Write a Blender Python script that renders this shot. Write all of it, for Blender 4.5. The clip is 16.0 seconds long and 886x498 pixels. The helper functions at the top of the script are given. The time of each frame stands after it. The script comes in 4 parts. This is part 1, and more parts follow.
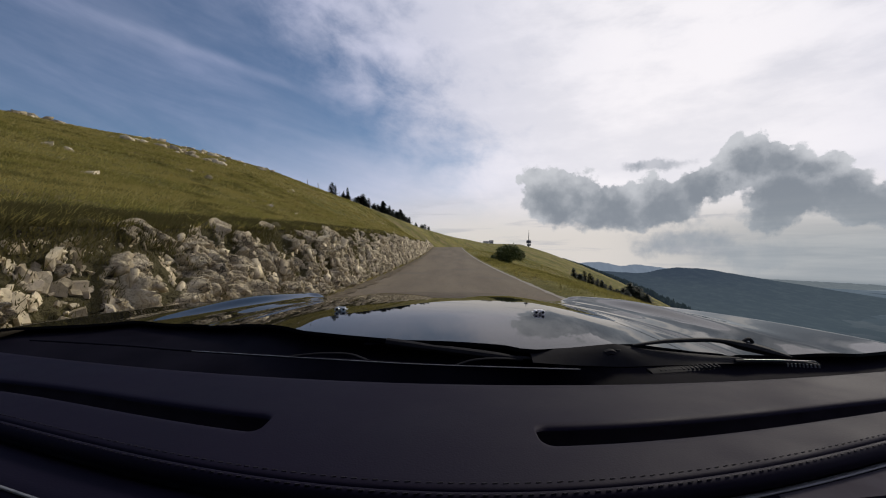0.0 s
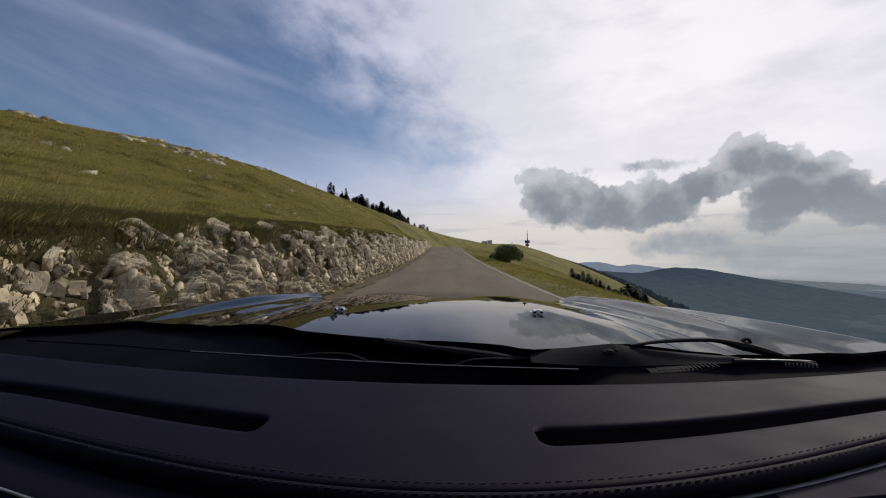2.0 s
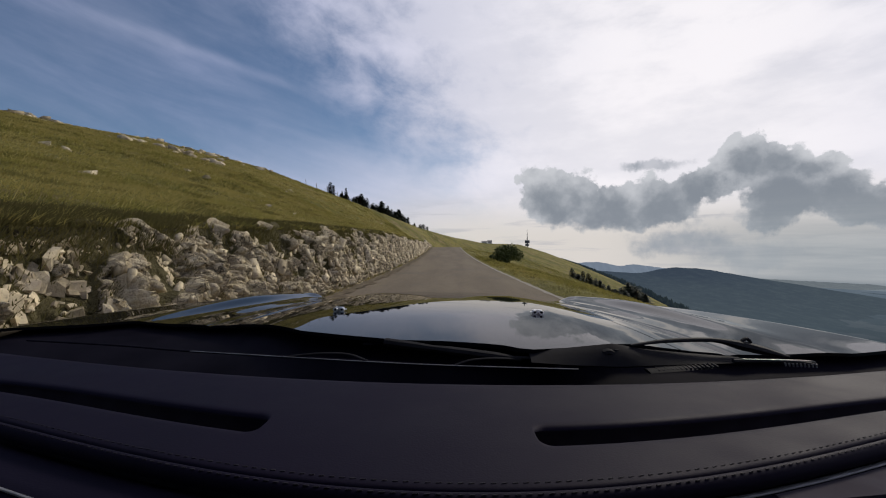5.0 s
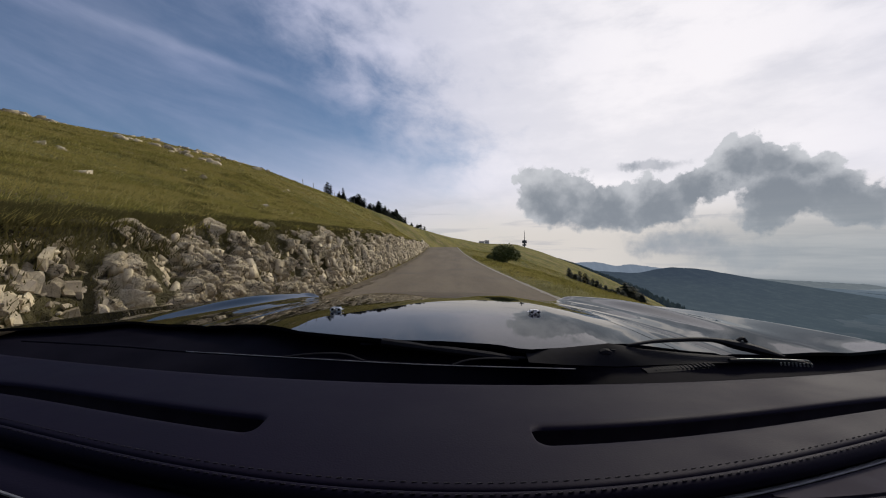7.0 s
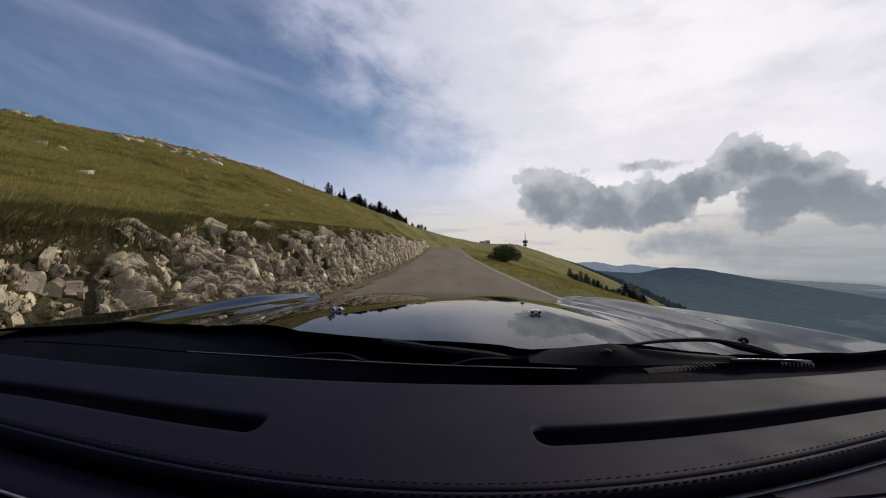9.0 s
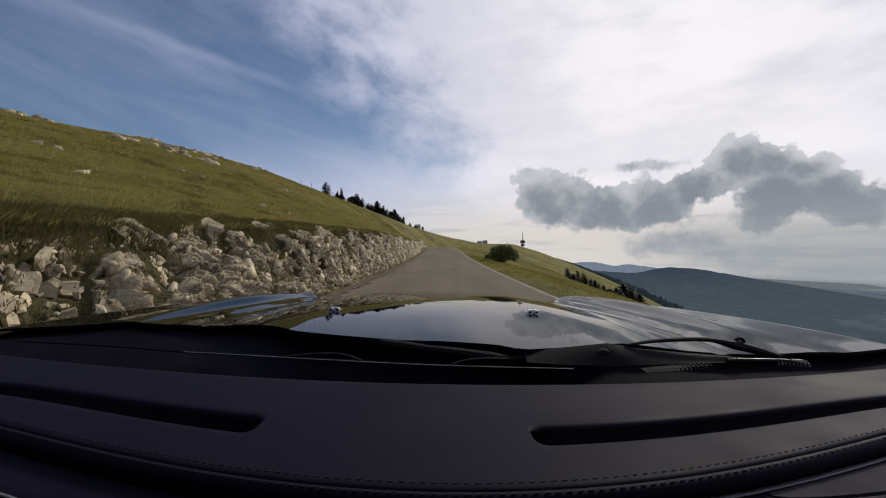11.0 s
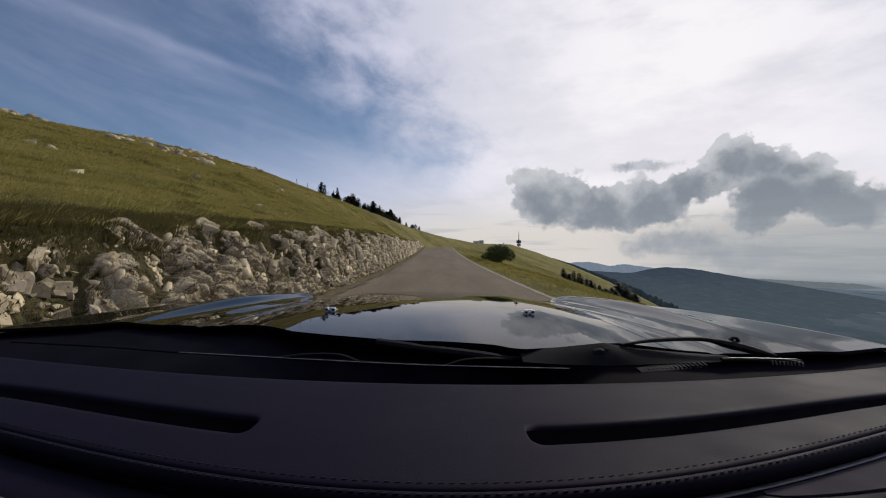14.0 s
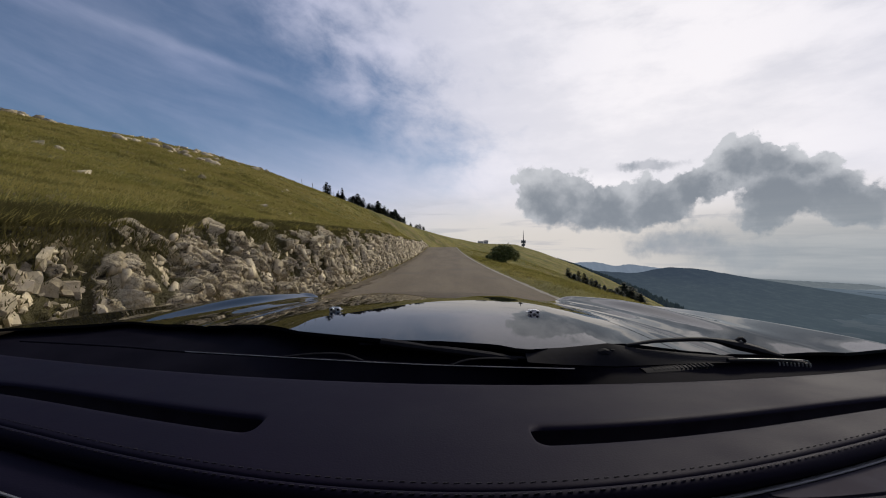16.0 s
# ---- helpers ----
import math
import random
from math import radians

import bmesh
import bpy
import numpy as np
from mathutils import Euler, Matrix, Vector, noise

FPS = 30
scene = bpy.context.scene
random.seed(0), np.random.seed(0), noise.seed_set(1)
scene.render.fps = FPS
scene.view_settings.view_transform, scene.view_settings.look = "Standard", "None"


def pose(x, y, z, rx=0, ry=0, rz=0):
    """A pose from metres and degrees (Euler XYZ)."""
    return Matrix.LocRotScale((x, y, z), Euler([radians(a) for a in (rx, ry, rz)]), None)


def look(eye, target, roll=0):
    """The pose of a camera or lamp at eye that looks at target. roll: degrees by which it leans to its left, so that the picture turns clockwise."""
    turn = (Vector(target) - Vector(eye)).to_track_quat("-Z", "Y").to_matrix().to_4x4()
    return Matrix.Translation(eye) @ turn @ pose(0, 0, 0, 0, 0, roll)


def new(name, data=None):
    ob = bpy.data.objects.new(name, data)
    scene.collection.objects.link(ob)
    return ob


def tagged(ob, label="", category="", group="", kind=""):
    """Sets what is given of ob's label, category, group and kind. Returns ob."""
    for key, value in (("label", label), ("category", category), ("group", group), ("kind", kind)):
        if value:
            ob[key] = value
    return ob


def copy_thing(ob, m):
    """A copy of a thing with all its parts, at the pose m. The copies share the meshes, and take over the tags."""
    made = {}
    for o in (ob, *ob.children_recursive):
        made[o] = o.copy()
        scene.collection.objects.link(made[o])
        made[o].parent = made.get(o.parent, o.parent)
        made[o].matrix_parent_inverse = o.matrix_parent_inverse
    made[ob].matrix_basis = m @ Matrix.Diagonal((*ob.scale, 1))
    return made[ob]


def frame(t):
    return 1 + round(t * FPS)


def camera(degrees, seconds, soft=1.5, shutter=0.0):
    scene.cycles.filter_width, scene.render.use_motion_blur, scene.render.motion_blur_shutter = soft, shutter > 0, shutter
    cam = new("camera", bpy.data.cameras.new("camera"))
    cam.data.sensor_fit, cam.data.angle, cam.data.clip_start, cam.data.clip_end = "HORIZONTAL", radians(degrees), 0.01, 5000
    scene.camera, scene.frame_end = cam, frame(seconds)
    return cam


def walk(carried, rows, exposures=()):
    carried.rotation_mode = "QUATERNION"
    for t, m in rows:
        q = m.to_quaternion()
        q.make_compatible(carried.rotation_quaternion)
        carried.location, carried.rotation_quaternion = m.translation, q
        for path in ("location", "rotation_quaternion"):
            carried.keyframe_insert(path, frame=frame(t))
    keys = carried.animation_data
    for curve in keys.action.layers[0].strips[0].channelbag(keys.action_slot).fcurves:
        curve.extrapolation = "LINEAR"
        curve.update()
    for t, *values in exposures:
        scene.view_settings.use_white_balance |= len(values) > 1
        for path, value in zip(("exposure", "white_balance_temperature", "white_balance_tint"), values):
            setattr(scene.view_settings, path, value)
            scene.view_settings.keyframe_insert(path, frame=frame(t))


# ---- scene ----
cam = camera(90.0, 16.0, soft=1.1)
EYE = 1.10
SWAY = ((0.0, 0.55), (1.5, 0.42), (3.0, 0.30), (5.5, 0.36), (7.0, 0.0), (9.0, 0.10), (11.5, -0.35), (12.5, -0.60), (13.5, -0.72), (14.5, -0.60), (15.5, -0.20), (16.0, -0.12))
walk(cam, [(t, pose(0, 0, EYE, 90, 0, yaw)) for t, yaw in SWAY], [(0.0, 0.0), (16.0, 0.0)])

# ---- light ----
SUN_AZ, SUN_EL = radians(42), radians(36)      # behind thin cloud, ahead and to the side of the valley


class Nodes:
    """Short hand for node trees."""

    def __init__(self, tree):
        self.tree = tree
        tree.nodes.clear()

    def add(self, kind, operation=None, feature=None):
        n = self.tree.nodes.new(kind)
        if operation:
            n.operation = operation
        if feature:
            n.feature = feature
        return n

    def put(self, sock, v):
        if isinstance(v, bpy.types.NodeSocket):
            self.tree.links.new(v, sock)
        elif v is not None:
            if sock.type == "RGBA" and len(v) == 3:
                v = (*v, 1)
            sock.default_value = v

    def math(self, op, a, b=None, c=None, clamp=False):
        n = self.add("ShaderNodeMath", operation=op)
        n.use_clamp = clamp
        for s, v in zip(n.inputs, (a, b, c)):
            self.put(s, v)
        return n.outputs[0]

    def step(self, v, lo, hi, a=0.0, b=1.0):
        n = self.add("ShaderNodeMapRange")
        n.interpolation_type = "SMOOTHSTEP"
        for s, x in zip(n.inputs, (v, lo, hi, a, b)):
            self.put(s, x)
        return n.outputs[0]

    def mix(self, f, a, b, mode="MIX"):
        n = self.add("ShaderNodeMix")
        n.data_type, n.blend_type = "RGBA", mode
        self.put(n.inputs[0], f)
        self.put(n.inputs[6], a)
        self.put(n.inputs[7], b)
        return n.outputs[2]

    def noise(self, vec, scale, detail=5, rough=0.55, distort=0.0, colour=False):
        n = self.add("ShaderNodeTexNoise")
        self.put(n.inputs["Vector"], vec)
        for k, v in (("Scale", scale), ("Detail", detail), ("Roughness", rough), ("Distortion", distort)):
            n.inputs[k].default_value = v
        return n.outputs[1 if colour else 0]

    def joined(self, x, y, z):
        n = self.add("ShaderNodeCombineXYZ")
        for s, v in zip(n.inputs, (x, y, z)):
            self.put(s, v)
        return n.outputs[0]

    def scaled(self, vec, s):
        n = self.add("ShaderNodeVectorMath", operation="MULTIPLY")
        self.put(n.inputs[0], vec)
        n.inputs[1].default_value = s
        return n.outputs[0]


# cumulus heads over the valley: azimuth, elevation, half width, half height (radians)
CUMULUS = [(0.251, 0.112, 0.086, 0.076), (0.338, 0.083, 0.124, 0.060), (0.452, 0.090, 0.098, 0.055), (0.522, 0.117, 0.058, 0.046),
           (0.578, 0.158, 0.066, 0.050), (0.632, 0.155, 0.070, 0.048), (0.688, 0.138, 0.050, 0.034), (0.650, 0.090, 0.095, 0.058), (0.735, 0.082, 0.085, 0.050)]
RAGGED = [(0.483, 0.018, 0.095, 0.034), (0.591, -0.004, 0.097, 0.044), (0.437, 0.166, 0.073, 0.016)]


def build_world():
    world = bpy.data.worlds.new("mountain_sky")
    scene.world = world
    world.use_nodes = True
    n = Nodes(world.node_tree)
    way = n.add("ShaderNodeTexCoord").outputs["Generated"]
    sep = n.add("ShaderNodeSeparateXYZ")
    n.put(sep.inputs[0], way)
    x, y, z = sep.outputs
    az = n.math("ARCTAN2", x, y)
    el = n.math("ARCSINE", n.math("MINIMUM", n.math("MAXIMUM", z, -1.0), 1.0))
    sky = n.add("ShaderNodeTexSky")
    sky.sky_type, sky.sun_disc, sky.sun_elevation, sky.sun_rotation = "NISHITA", False, SUN_EL, SUN_AZ
    sky.altitude, sky.air_density, sky.dust_density, sky.ozone_density = 1500, 1.1, 0.5, 4.2
    blue = n.add("ShaderNodeBackground")
    n.put(blue.inputs[0], sky.outputs[0])
    blue.inputs[1].default_value = 0.066

    # high veil: thin combed streaks on the mountain's side, a ragged bright sheet towards the sun
    warp = n.noise(way, 2.2, 4, 0.6)
    comb = n.joined(n.math("MULTIPLY_ADD", az, 1.1, n.math("MULTIPLY", warp, 0.5)),
                    n.math("MULTIPLY_ADD", el, 6.0, n.math("MULTIPLY", az, 1.5)), 0.3)
    streak = n.noise(comb, 2.0, 7, 0.55, 0.3)
    mottle = n.noise(n.joined(n.math("MULTIPLY", az, 6.0), n.math("MULTIPLY_ADD", el, 9.0, n.math("MULTIPLY", az, 1.2)), 1.7), 1.5, 9, 0.60, 0.2)
    edge = n.math("ADD", n.math("MULTIPLY_ADD", el, 1.15, az), n.math("MULTIPLY_ADD", warp, 0.34, -0.17))
    side = n.step(edge, 0.08, 0.58)
    border = n.math("MULTIPLY", n.step(edge, 0.0, 0.32), n.step(edge, 0.85, 0.42))
    low = n.step(n.math("MULTIPLY_ADD", az, 0.20, n.math("SUBTRACT", 0.34, el)), 0.0, 0.34)
    veil = n.math("MULTIPLY_ADD", n.math("SUBTRACT", streak, 0.5), n.step(edge, -0.2, 0.4, 0.62, 0.25), 0.20)
    veil = n.math("MULTIPLY_ADD", side, 0.66, veil)
    veil = n.math("MULTIPLY_ADD", n.math("SUBTRACT", mottle, 0.47), n.math("MULTIPLY_ADD", border, 1.15, 0.20), veil)
    veil = n.math("MULTIPLY_ADD", low, 0.62, veil)
    # one long vapour streak across the blue
    trail = n.math("ADD", n.math("SUBTRACT", el, n.math("MULTIPLY_ADD", az, -0.16, 0.285)), n.math("MULTIPLY_ADD", warp, 0.05, -0.025))
    trail = n.math("MULTIPLY", n.step(n.math("ABSOLUTE", trail), 0.018, 0.0), n.math("MULTIPLY", n.step(az, -0.85, -0.5), n.step(az, -0.22, -0.45)))
    veil = n.math("MULTIPLY_ADD", trail, 0.16, veil)
    veil = n.step(veil, -0.02, 0.94)
    glow = n.step(n.math("ABSOLUTE", n.math("SUBTRACT", az, 0.50)), 1.05, 0.05)
    white = n.mix(glow, (0.44, 0.475, 0.68), (0.94, 0.91, 0.945))
    shade = n.step(n.noise(n.scaled(way, (2.2, 2.2, 6.0)), 1.3, 7, 0.58), 0.36, 0.60)
    high = n.math("MULTIPLY", n.step(el, 0.20, 0.46), n.step(az, 0.05, 0.5))
    white = n.mix(n.math("MULTIPLY", n.math("SUBTRACT", 1.0, shade), n.math("MULTIPLY_ADD", high, 0.30, 0.26)), white, (0.42, 0.45, 0.55))
    white = n.mix(n.math("MULTIPLY", n.step(el, 0.15, 0.02), n.step(az, -0.4, 0.1)), white, (0.72, 0.675, 0.635))

    # lower cumulus bank
    lump = n.noise(way, 8.0, 10, 0.62, colour=True)
    off = n.add("ShaderNodeSeparateXYZ")
    n.put(off.inputs[0], lump)
    ca = n.math("ADD", az, n.math("MULTIPLY_ADD", off.outputs[0], 0.15, -0.075))
    ce = n.math("ADD", el, n.math("MULTIPLY_ADD", off.outputs[2], 0.12, -0.06))

    def bank(blobs):
        total = None
        for a, e, ra, re in blobs:
            da = n.math("DIVIDE", n.math("SUBTRACT", ca, a), ra)
            de = n.math("DIVIDE", n.math("SUBTRACT", ce, e), re)
            d = n.math("SUBTRACT", 1.0, n.math("SQRT", n.math("ADD", n.math("MULTIPLY", da, da), n.math("MULTIPLY", de, de))))
            total = d if total is None else n.math("SMOOTH_MAX", total, d, 0.25)
        return total

    def billow(scale):
        v = n.add("ShaderNodeTexVoronoi", feature="SMOOTH_F1")
        bent = n.add("ShaderNodeVectorMath", operation="ADD")
        n.put(bent.inputs[0], n.scaled(way, (1.0, 1.0, 1.25)))
        n.put(bent.inputs[1], n.scaled(lump, (0.07, 0.07, 0.07)))
        n.put(v.inputs["Vector"], bent.outputs[0])
        v.inputs["Scale"].default_value, v.inputs["Smoothness"].default_value = scale, 0.35
        return n.math("SUBTRACT", 0.5, v.outputs["Distance"])

    body = bank(CUMULUS)
    puff = n.noise(way, 26.0, 9, 0.66)
    heads = n.math("MULTIPLY_ADD", billow(12.0), 0.62, n.math("MULTIPLY_ADD", billow(29.0), 0.34, n.math("MULTIPLY", billow(63.0), 0.20)))
    dens = n.math("MULTIPLY_ADD", n.math("SUBTRACT", puff, 0.5), 0.42, n.math("ADD", body, heads))
    crisp = n.step(el, 0.04, 0.16, 0.34, 0.14)      # soft bases, crisp tops
    mask = n.step(dens, 0.0, crisp)
    sunny = n.math("MULTIPLY_ADD", heads, 0.55, n.math("MULTIPLY_ADD", n.math("SUBTRACT", puff, 0.5), 0.30, n.math("MULTIPLY", n.math("SUBTRACT", el, 0.115), 2.6)))
    broad = n.math("MULTIPLY", n.math("SUBTRACT", n.noise(way, 9.0, 8, 0.6), 0.5), 1.5)
    deep = n.step(n.math("ADD", n.math("SUBTRACT", n.math("MULTIPLY", n.math("MINIMUM", body, 0.7), 0.95), sunny), broad), -0.26, 0.84)
    grey = n.mix(deep, (0.58, 0.595, 0.63), (0.235, 0.262, 0.303))
    thin = n.math("MULTIPLY_ADD", n.math("SUBTRACT", puff, 0.5), 0.8, bank(RAGGED))
    thin = n.math("MULTIPLY", n.step(thin, -0.05, 0.6), n.step(n.noise(way, 9.0, 6, 0.6), 0.36, 0.56, 0.55, 0.95))
    # pale haze along the horizon
    haze = n.step(el, 0.12, -0.01)
    haze = n.math("MULTIPLY", haze, n.step(az, 0.30, 0.72, 0.06, 0.92))
    cloud = n.mix(thin, white, (0.33, 0.36, 0.41))
    wisps = n.noise(n.joined(n.math("MULTIPLY", az, 3.0), n.math("MULTIPLY", el, 30.0), 2.1), 1.4, 7, 0.62, 0.3)
    wisps = n.math("MULTIPLY", n.step(wisps, 0.50, 0.66, 0.0, 0.55), n.math("MULTIPLY", n.step(el, 0.13, 0.06), n.step(az, -0.25, 0.0)))
    cloud = n.mix(wisps, cloud, (0.46, 0.46, 0.50))
    cloud = n.mix(mask, cloud, grey)
    layers = n.noise(n.joined(n.math("MULTIPLY", az, 2.2), n.math("MULTIPLY", el, 26.0), 0.7), 1.3, 6, 0.6)
    dim = n.mix(n.step(layers, 0.38, 0.64), (0.300, 0.335, 0.370), (0.385, 0.412, 0.436))
    cloud = n.mix(haze, cloud, dim)
    cloud = n.mix(n.step(el, -0.044, -0.070), cloud, (0.165, 0.200, 0.232))
    cover = n.math("MAXIMUM", n.math("MAXIMUM", veil, mask), n.math("MAXIMUM", thin, haze))
    over = n.add("ShaderNodeBackground")
    n.put(over.inputs[0], cloud)
    both = n.add("ShaderNodeMixShader")
    n.put(both.inputs[0], cover)
    n.put(both.inputs[1], blue.outputs[0])
    n.put(both.inputs[2], over.outputs[0])
    out = n.add("ShaderNodeOutputWorld")
    n.put(out.inputs[0], both.outputs[0])


build_world()
sun = new("sun", bpy.data.lights.new("sun", "SUN"))
sun.data.energy, sun.data.angle, sun.data.color = 2.2, radians(8), (1.0, 0.92, 0.78)
sun_way = Vector((math.sin(SUN_AZ) * math.cos(SUN_EL), math.cos(SUN_AZ) * math.cos(SUN_EL), math.sin(SUN_EL)))
sun.matrix_world = look(sun_way * 100, (0, 0, 0))


# ---- materials ----
def material(name, build, rough=0.8, spec=0.3):
    m = bpy.data.materials.new(name)
    m.use_nodes = True
    n = Nodes(m.node_tree)
    out = n.add("ShaderNodeOutputMaterial")
    p = n.add("ShaderNodeBsdfPrincipled")
    p.inputs["Roughness"].default_value = rough
    p.inputs["Specular IOR Level"].default_value = spec
    n.put(out.inputs[0], p.outputs[0])
    build(n, p.inputs, n.add("ShaderNodeNewGeometry"))
    return m


def bump(n, p, height, strength, dist):
    b = n.add("ShaderNodeBump")
    b.inputs["Strength"].default_value, b.inputs["Distance"].default_value = strength, dist
    n.put(b.inputs["Height"], height)
    n.put(p["Normal"], b.outputs[0])


def _ground(n, p, g):
    pos, nor = g.outputs["Position"], n.add("ShaderNodeSeparateXYZ")
    n.put(nor.inputs[0], g.outputs["Normal"])
    big = n.step(n.noise(pos, 0.05, 4), 0.35, 0.65)
    mid = n.step(n.noise(n.scaled(pos, (1.0, 0.5, 1.0)), 0.6, 6, 0.6), 0.35, 0.68)
    fine = n.noise(pos, 9.0, 5, 0.7)
    c = n.mix(big, (0.126, 0.123, 0.024), (0.268, 0.230, 0.066))
    c = n.mix(n.math("MULTIPLY", mid, 0.6), c, (0.066, 0.064, 0.018))
    c = n.mix(n.step(n.noise(n.scaled(pos, (1.0, 0.45, 1.0)), 0.30, 7, 0.68), 0.50, 0.66), c, (0.225, 0.175, 0.075))
    c = n.mix(n.step(fine, 0.40, 0.75, 0.0, 0.5), c, (0.06, 0.052, 0.018))
    earth = n.mix(n.noise(pos, 3.0, 6, 0.65), (0.035, 0.030, 0.018), (0.10, 0.085, 0.055))
    c = n.mix(n.step(nor.outputs[2], 0.82, 0.66), c, earth)
    n.put(p["Base Color"], c)
    bump(n, p, n.math("ADD", fine, n.math("MULTIPLY", n.noise(pos, 1.8, 6, 0.6), 2.0)), 0.9, 0.2)


def _valley(n, p, g):
    pos = g.outputs["Position"]
    cell = n.add("ShaderNodeTexVoronoi")
    n.put(cell.inputs["Vector"], n.scaled(pos, (0.016, 0.0075, 0.0)))
    cell.inputs["Scale"].default_value = 1.0
    c = n.mix(n.step(n.noise(cell.outputs["Position"], 40.0, 2), 0.4, 0.6), (0.024, 0.032, 0.033), (0.044, 0.052, 0.045))
    woods = n.step(n.noise(n.scaled(pos, (1.0, 0.6, 1.0)), 0.007, 9, 0.72), 0.44, 0.54)
    c = n.mix(woods, c, (0.016, 0.025, 0.022))
    n.put(p["Base Color"], c)
    # bluish emission stands in for haze and strengthens with distance
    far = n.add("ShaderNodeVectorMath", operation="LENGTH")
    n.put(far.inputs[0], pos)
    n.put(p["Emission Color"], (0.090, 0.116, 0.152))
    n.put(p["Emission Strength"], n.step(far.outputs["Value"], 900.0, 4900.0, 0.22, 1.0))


PLAIN = -330.0      # the valley floor


def backdrop(name, tone, glow, deep, foot):
    def build(n, p, g):
        pos = g.outputs["Position"]
        w = n.step(n.noise(n.scaled(pos, (1.0, 0.5, 1.6)), 0.022, 9, 0.72), 0.44, 0.66)
        n.put(p["Base Color"], n.mix(w, deep, tone))
        # haze is put in as emission colour, shifting to the foot tone lower down
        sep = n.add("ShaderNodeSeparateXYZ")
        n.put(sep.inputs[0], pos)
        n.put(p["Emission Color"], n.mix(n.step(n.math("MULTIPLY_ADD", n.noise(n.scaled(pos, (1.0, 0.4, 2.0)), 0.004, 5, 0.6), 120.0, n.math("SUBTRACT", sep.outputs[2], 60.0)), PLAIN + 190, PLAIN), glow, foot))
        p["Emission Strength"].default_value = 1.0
    return material(name, build, 1.0, 0.0)


def _asphalt(n, p, g):
    pos = g.outputs["Position"]
    grit = n.noise(pos, 130.0, 3, 0.7)
    wide = n.noise(n.scaled(pos, (1.0, 0.12, 1.0)), 0.9, 6, 0.6)
    c = n.mix(n.step(wide, 0.32, 0.68), (0.112, 0.086, 0.053), (0.162, 0.128, 0.082))
    c = n.mix(n.step(n.noise(pos, 0.35, 6, 0.6), 0.5, 0.72, 0, 0.5), c, (0.085, 0.074, 0.062))
    c = n.mix(n.step(grit, 0.30, 0.75, 0.0, 0.45), c, (0.20, 0.18, 0.155))
    crack = n.add("ShaderNodeTexVoronoi", feature="DISTANCE_TO_EDGE")
    n.put(crack.inputs["Vector"], n.noise(pos, 0.8, 5, 0.6, colour=True))
    crack.inputs["Scale"].default_value = 3.5
    c = n.mix(n.step(crack.outputs["Distance"], 0.008, 0.0, 0.0, 0.7), c, (0.035, 0.03, 0.026))
    n.put(p["Base Color"], c)
    bump(n, p, grit, 0.5, 0.01)


def _rock(n, p, g, earthy=False):
    pos = g.outputs["Position"]
    rnd = n.add("ShaderNodeObjectInfo").outputs["Random"]
    isl = g.outputs["Random Per Island"]
    blot = n.step(n.noise(pos, 3.2, 5, 0.6), 0.3, 0.7)
    tone = n.math("MULTIPLY", n.math("ADD", n.math("MULTIPLY", n.math("FRACT", n.math("ADD", isl, rnd)), 1.7), blot), 0.4)
    if earthy:
        own = n.add("ShaderNodeAttribute")
        own.attribute_name = "tone"
        tone = n.math("ADD", n.math("MULTIPLY", own.outputs["Fac"], 0.75), n.math("MULTIPLY", blot, 0.25))
    c = n.mix(tone, (0.150, 0.118, 0.068), (0.72, 0.61, 0.40))
    c = n.mix(n.step(n.noise(pos, 5.0, 7, 0.65), 0.46, 0.70, 0.0, 0.85), c, (0.32, 0.27, 0.20))
    c = n.mix(n.step(n.noise(pos, 22.0, 5, 0.7), 0.52, 0.72, 0.0, 0.6), c, (0.12, 0.10, 0.07))
    c = n.mix(n.step(n.noise(pos, 1.3, 5, 0.6), 0.58, 0.70, 0.0, 0.6), c, (0.15, 0.13, 0.055))
    crack = n.add("ShaderNodeTexVoronoi", feature="DISTANCE_TO_EDGE")
    bent = n.add("ShaderNodeVectorMath", operation="ADD")
    n.put(bent.inputs[0], pos)
    n.put(bent.inputs[1], n.scaled(n.noise(pos, 5.0, 5, 0.6, colour=True), (0.22, 0.22, 0.22)))
    n.put(crack.inputs["Vector"], bent.outputs[0])
    crack.inputs["Scale"].default_value = 8.5
    split = n.math("MULTIPLY", n.step(crack.outputs["Distance"], 0.06, 0.0), n.step(n.noise(pos, 3.0, 3), 0.4, 0.6))
    c = n.mix(n.math("MULTIPLY", split, 0.9 if earthy else 0.25), c, (0.035, 0.030, 0.022))
    if earthy:
        a = n.add("ShaderNodeAttribute")
        a.attribute_name = "earth"
        f = n.step(n.math("ADD", a.outputs["Fac"], n.math("MULTIPLY_ADD", n.noise(pos, 6.0, 6, 0.65), 0.9, -0.45)), 0.3, 0.6)
        c = n.mix(f, c, n.mix(n.noise(pos, 14.0, 5, 0.7), (0.040, 0.034, 0.014), (0.115, 0.098, 0.042)))
    n.put(p["Base Color"], c)
    rough = n.math("ADD", n.math("MULTIPLY", n.noise(pos, 9.0, 8, 0.7), 1.6), n.noise(pos, 40.0, 4, 0.6))
    bump(n, p, n.math("SUBTRACT", rough, split) if earthy else rough, 0.9 if earthy else 0.55, 0.03 if earthy else 0.012)


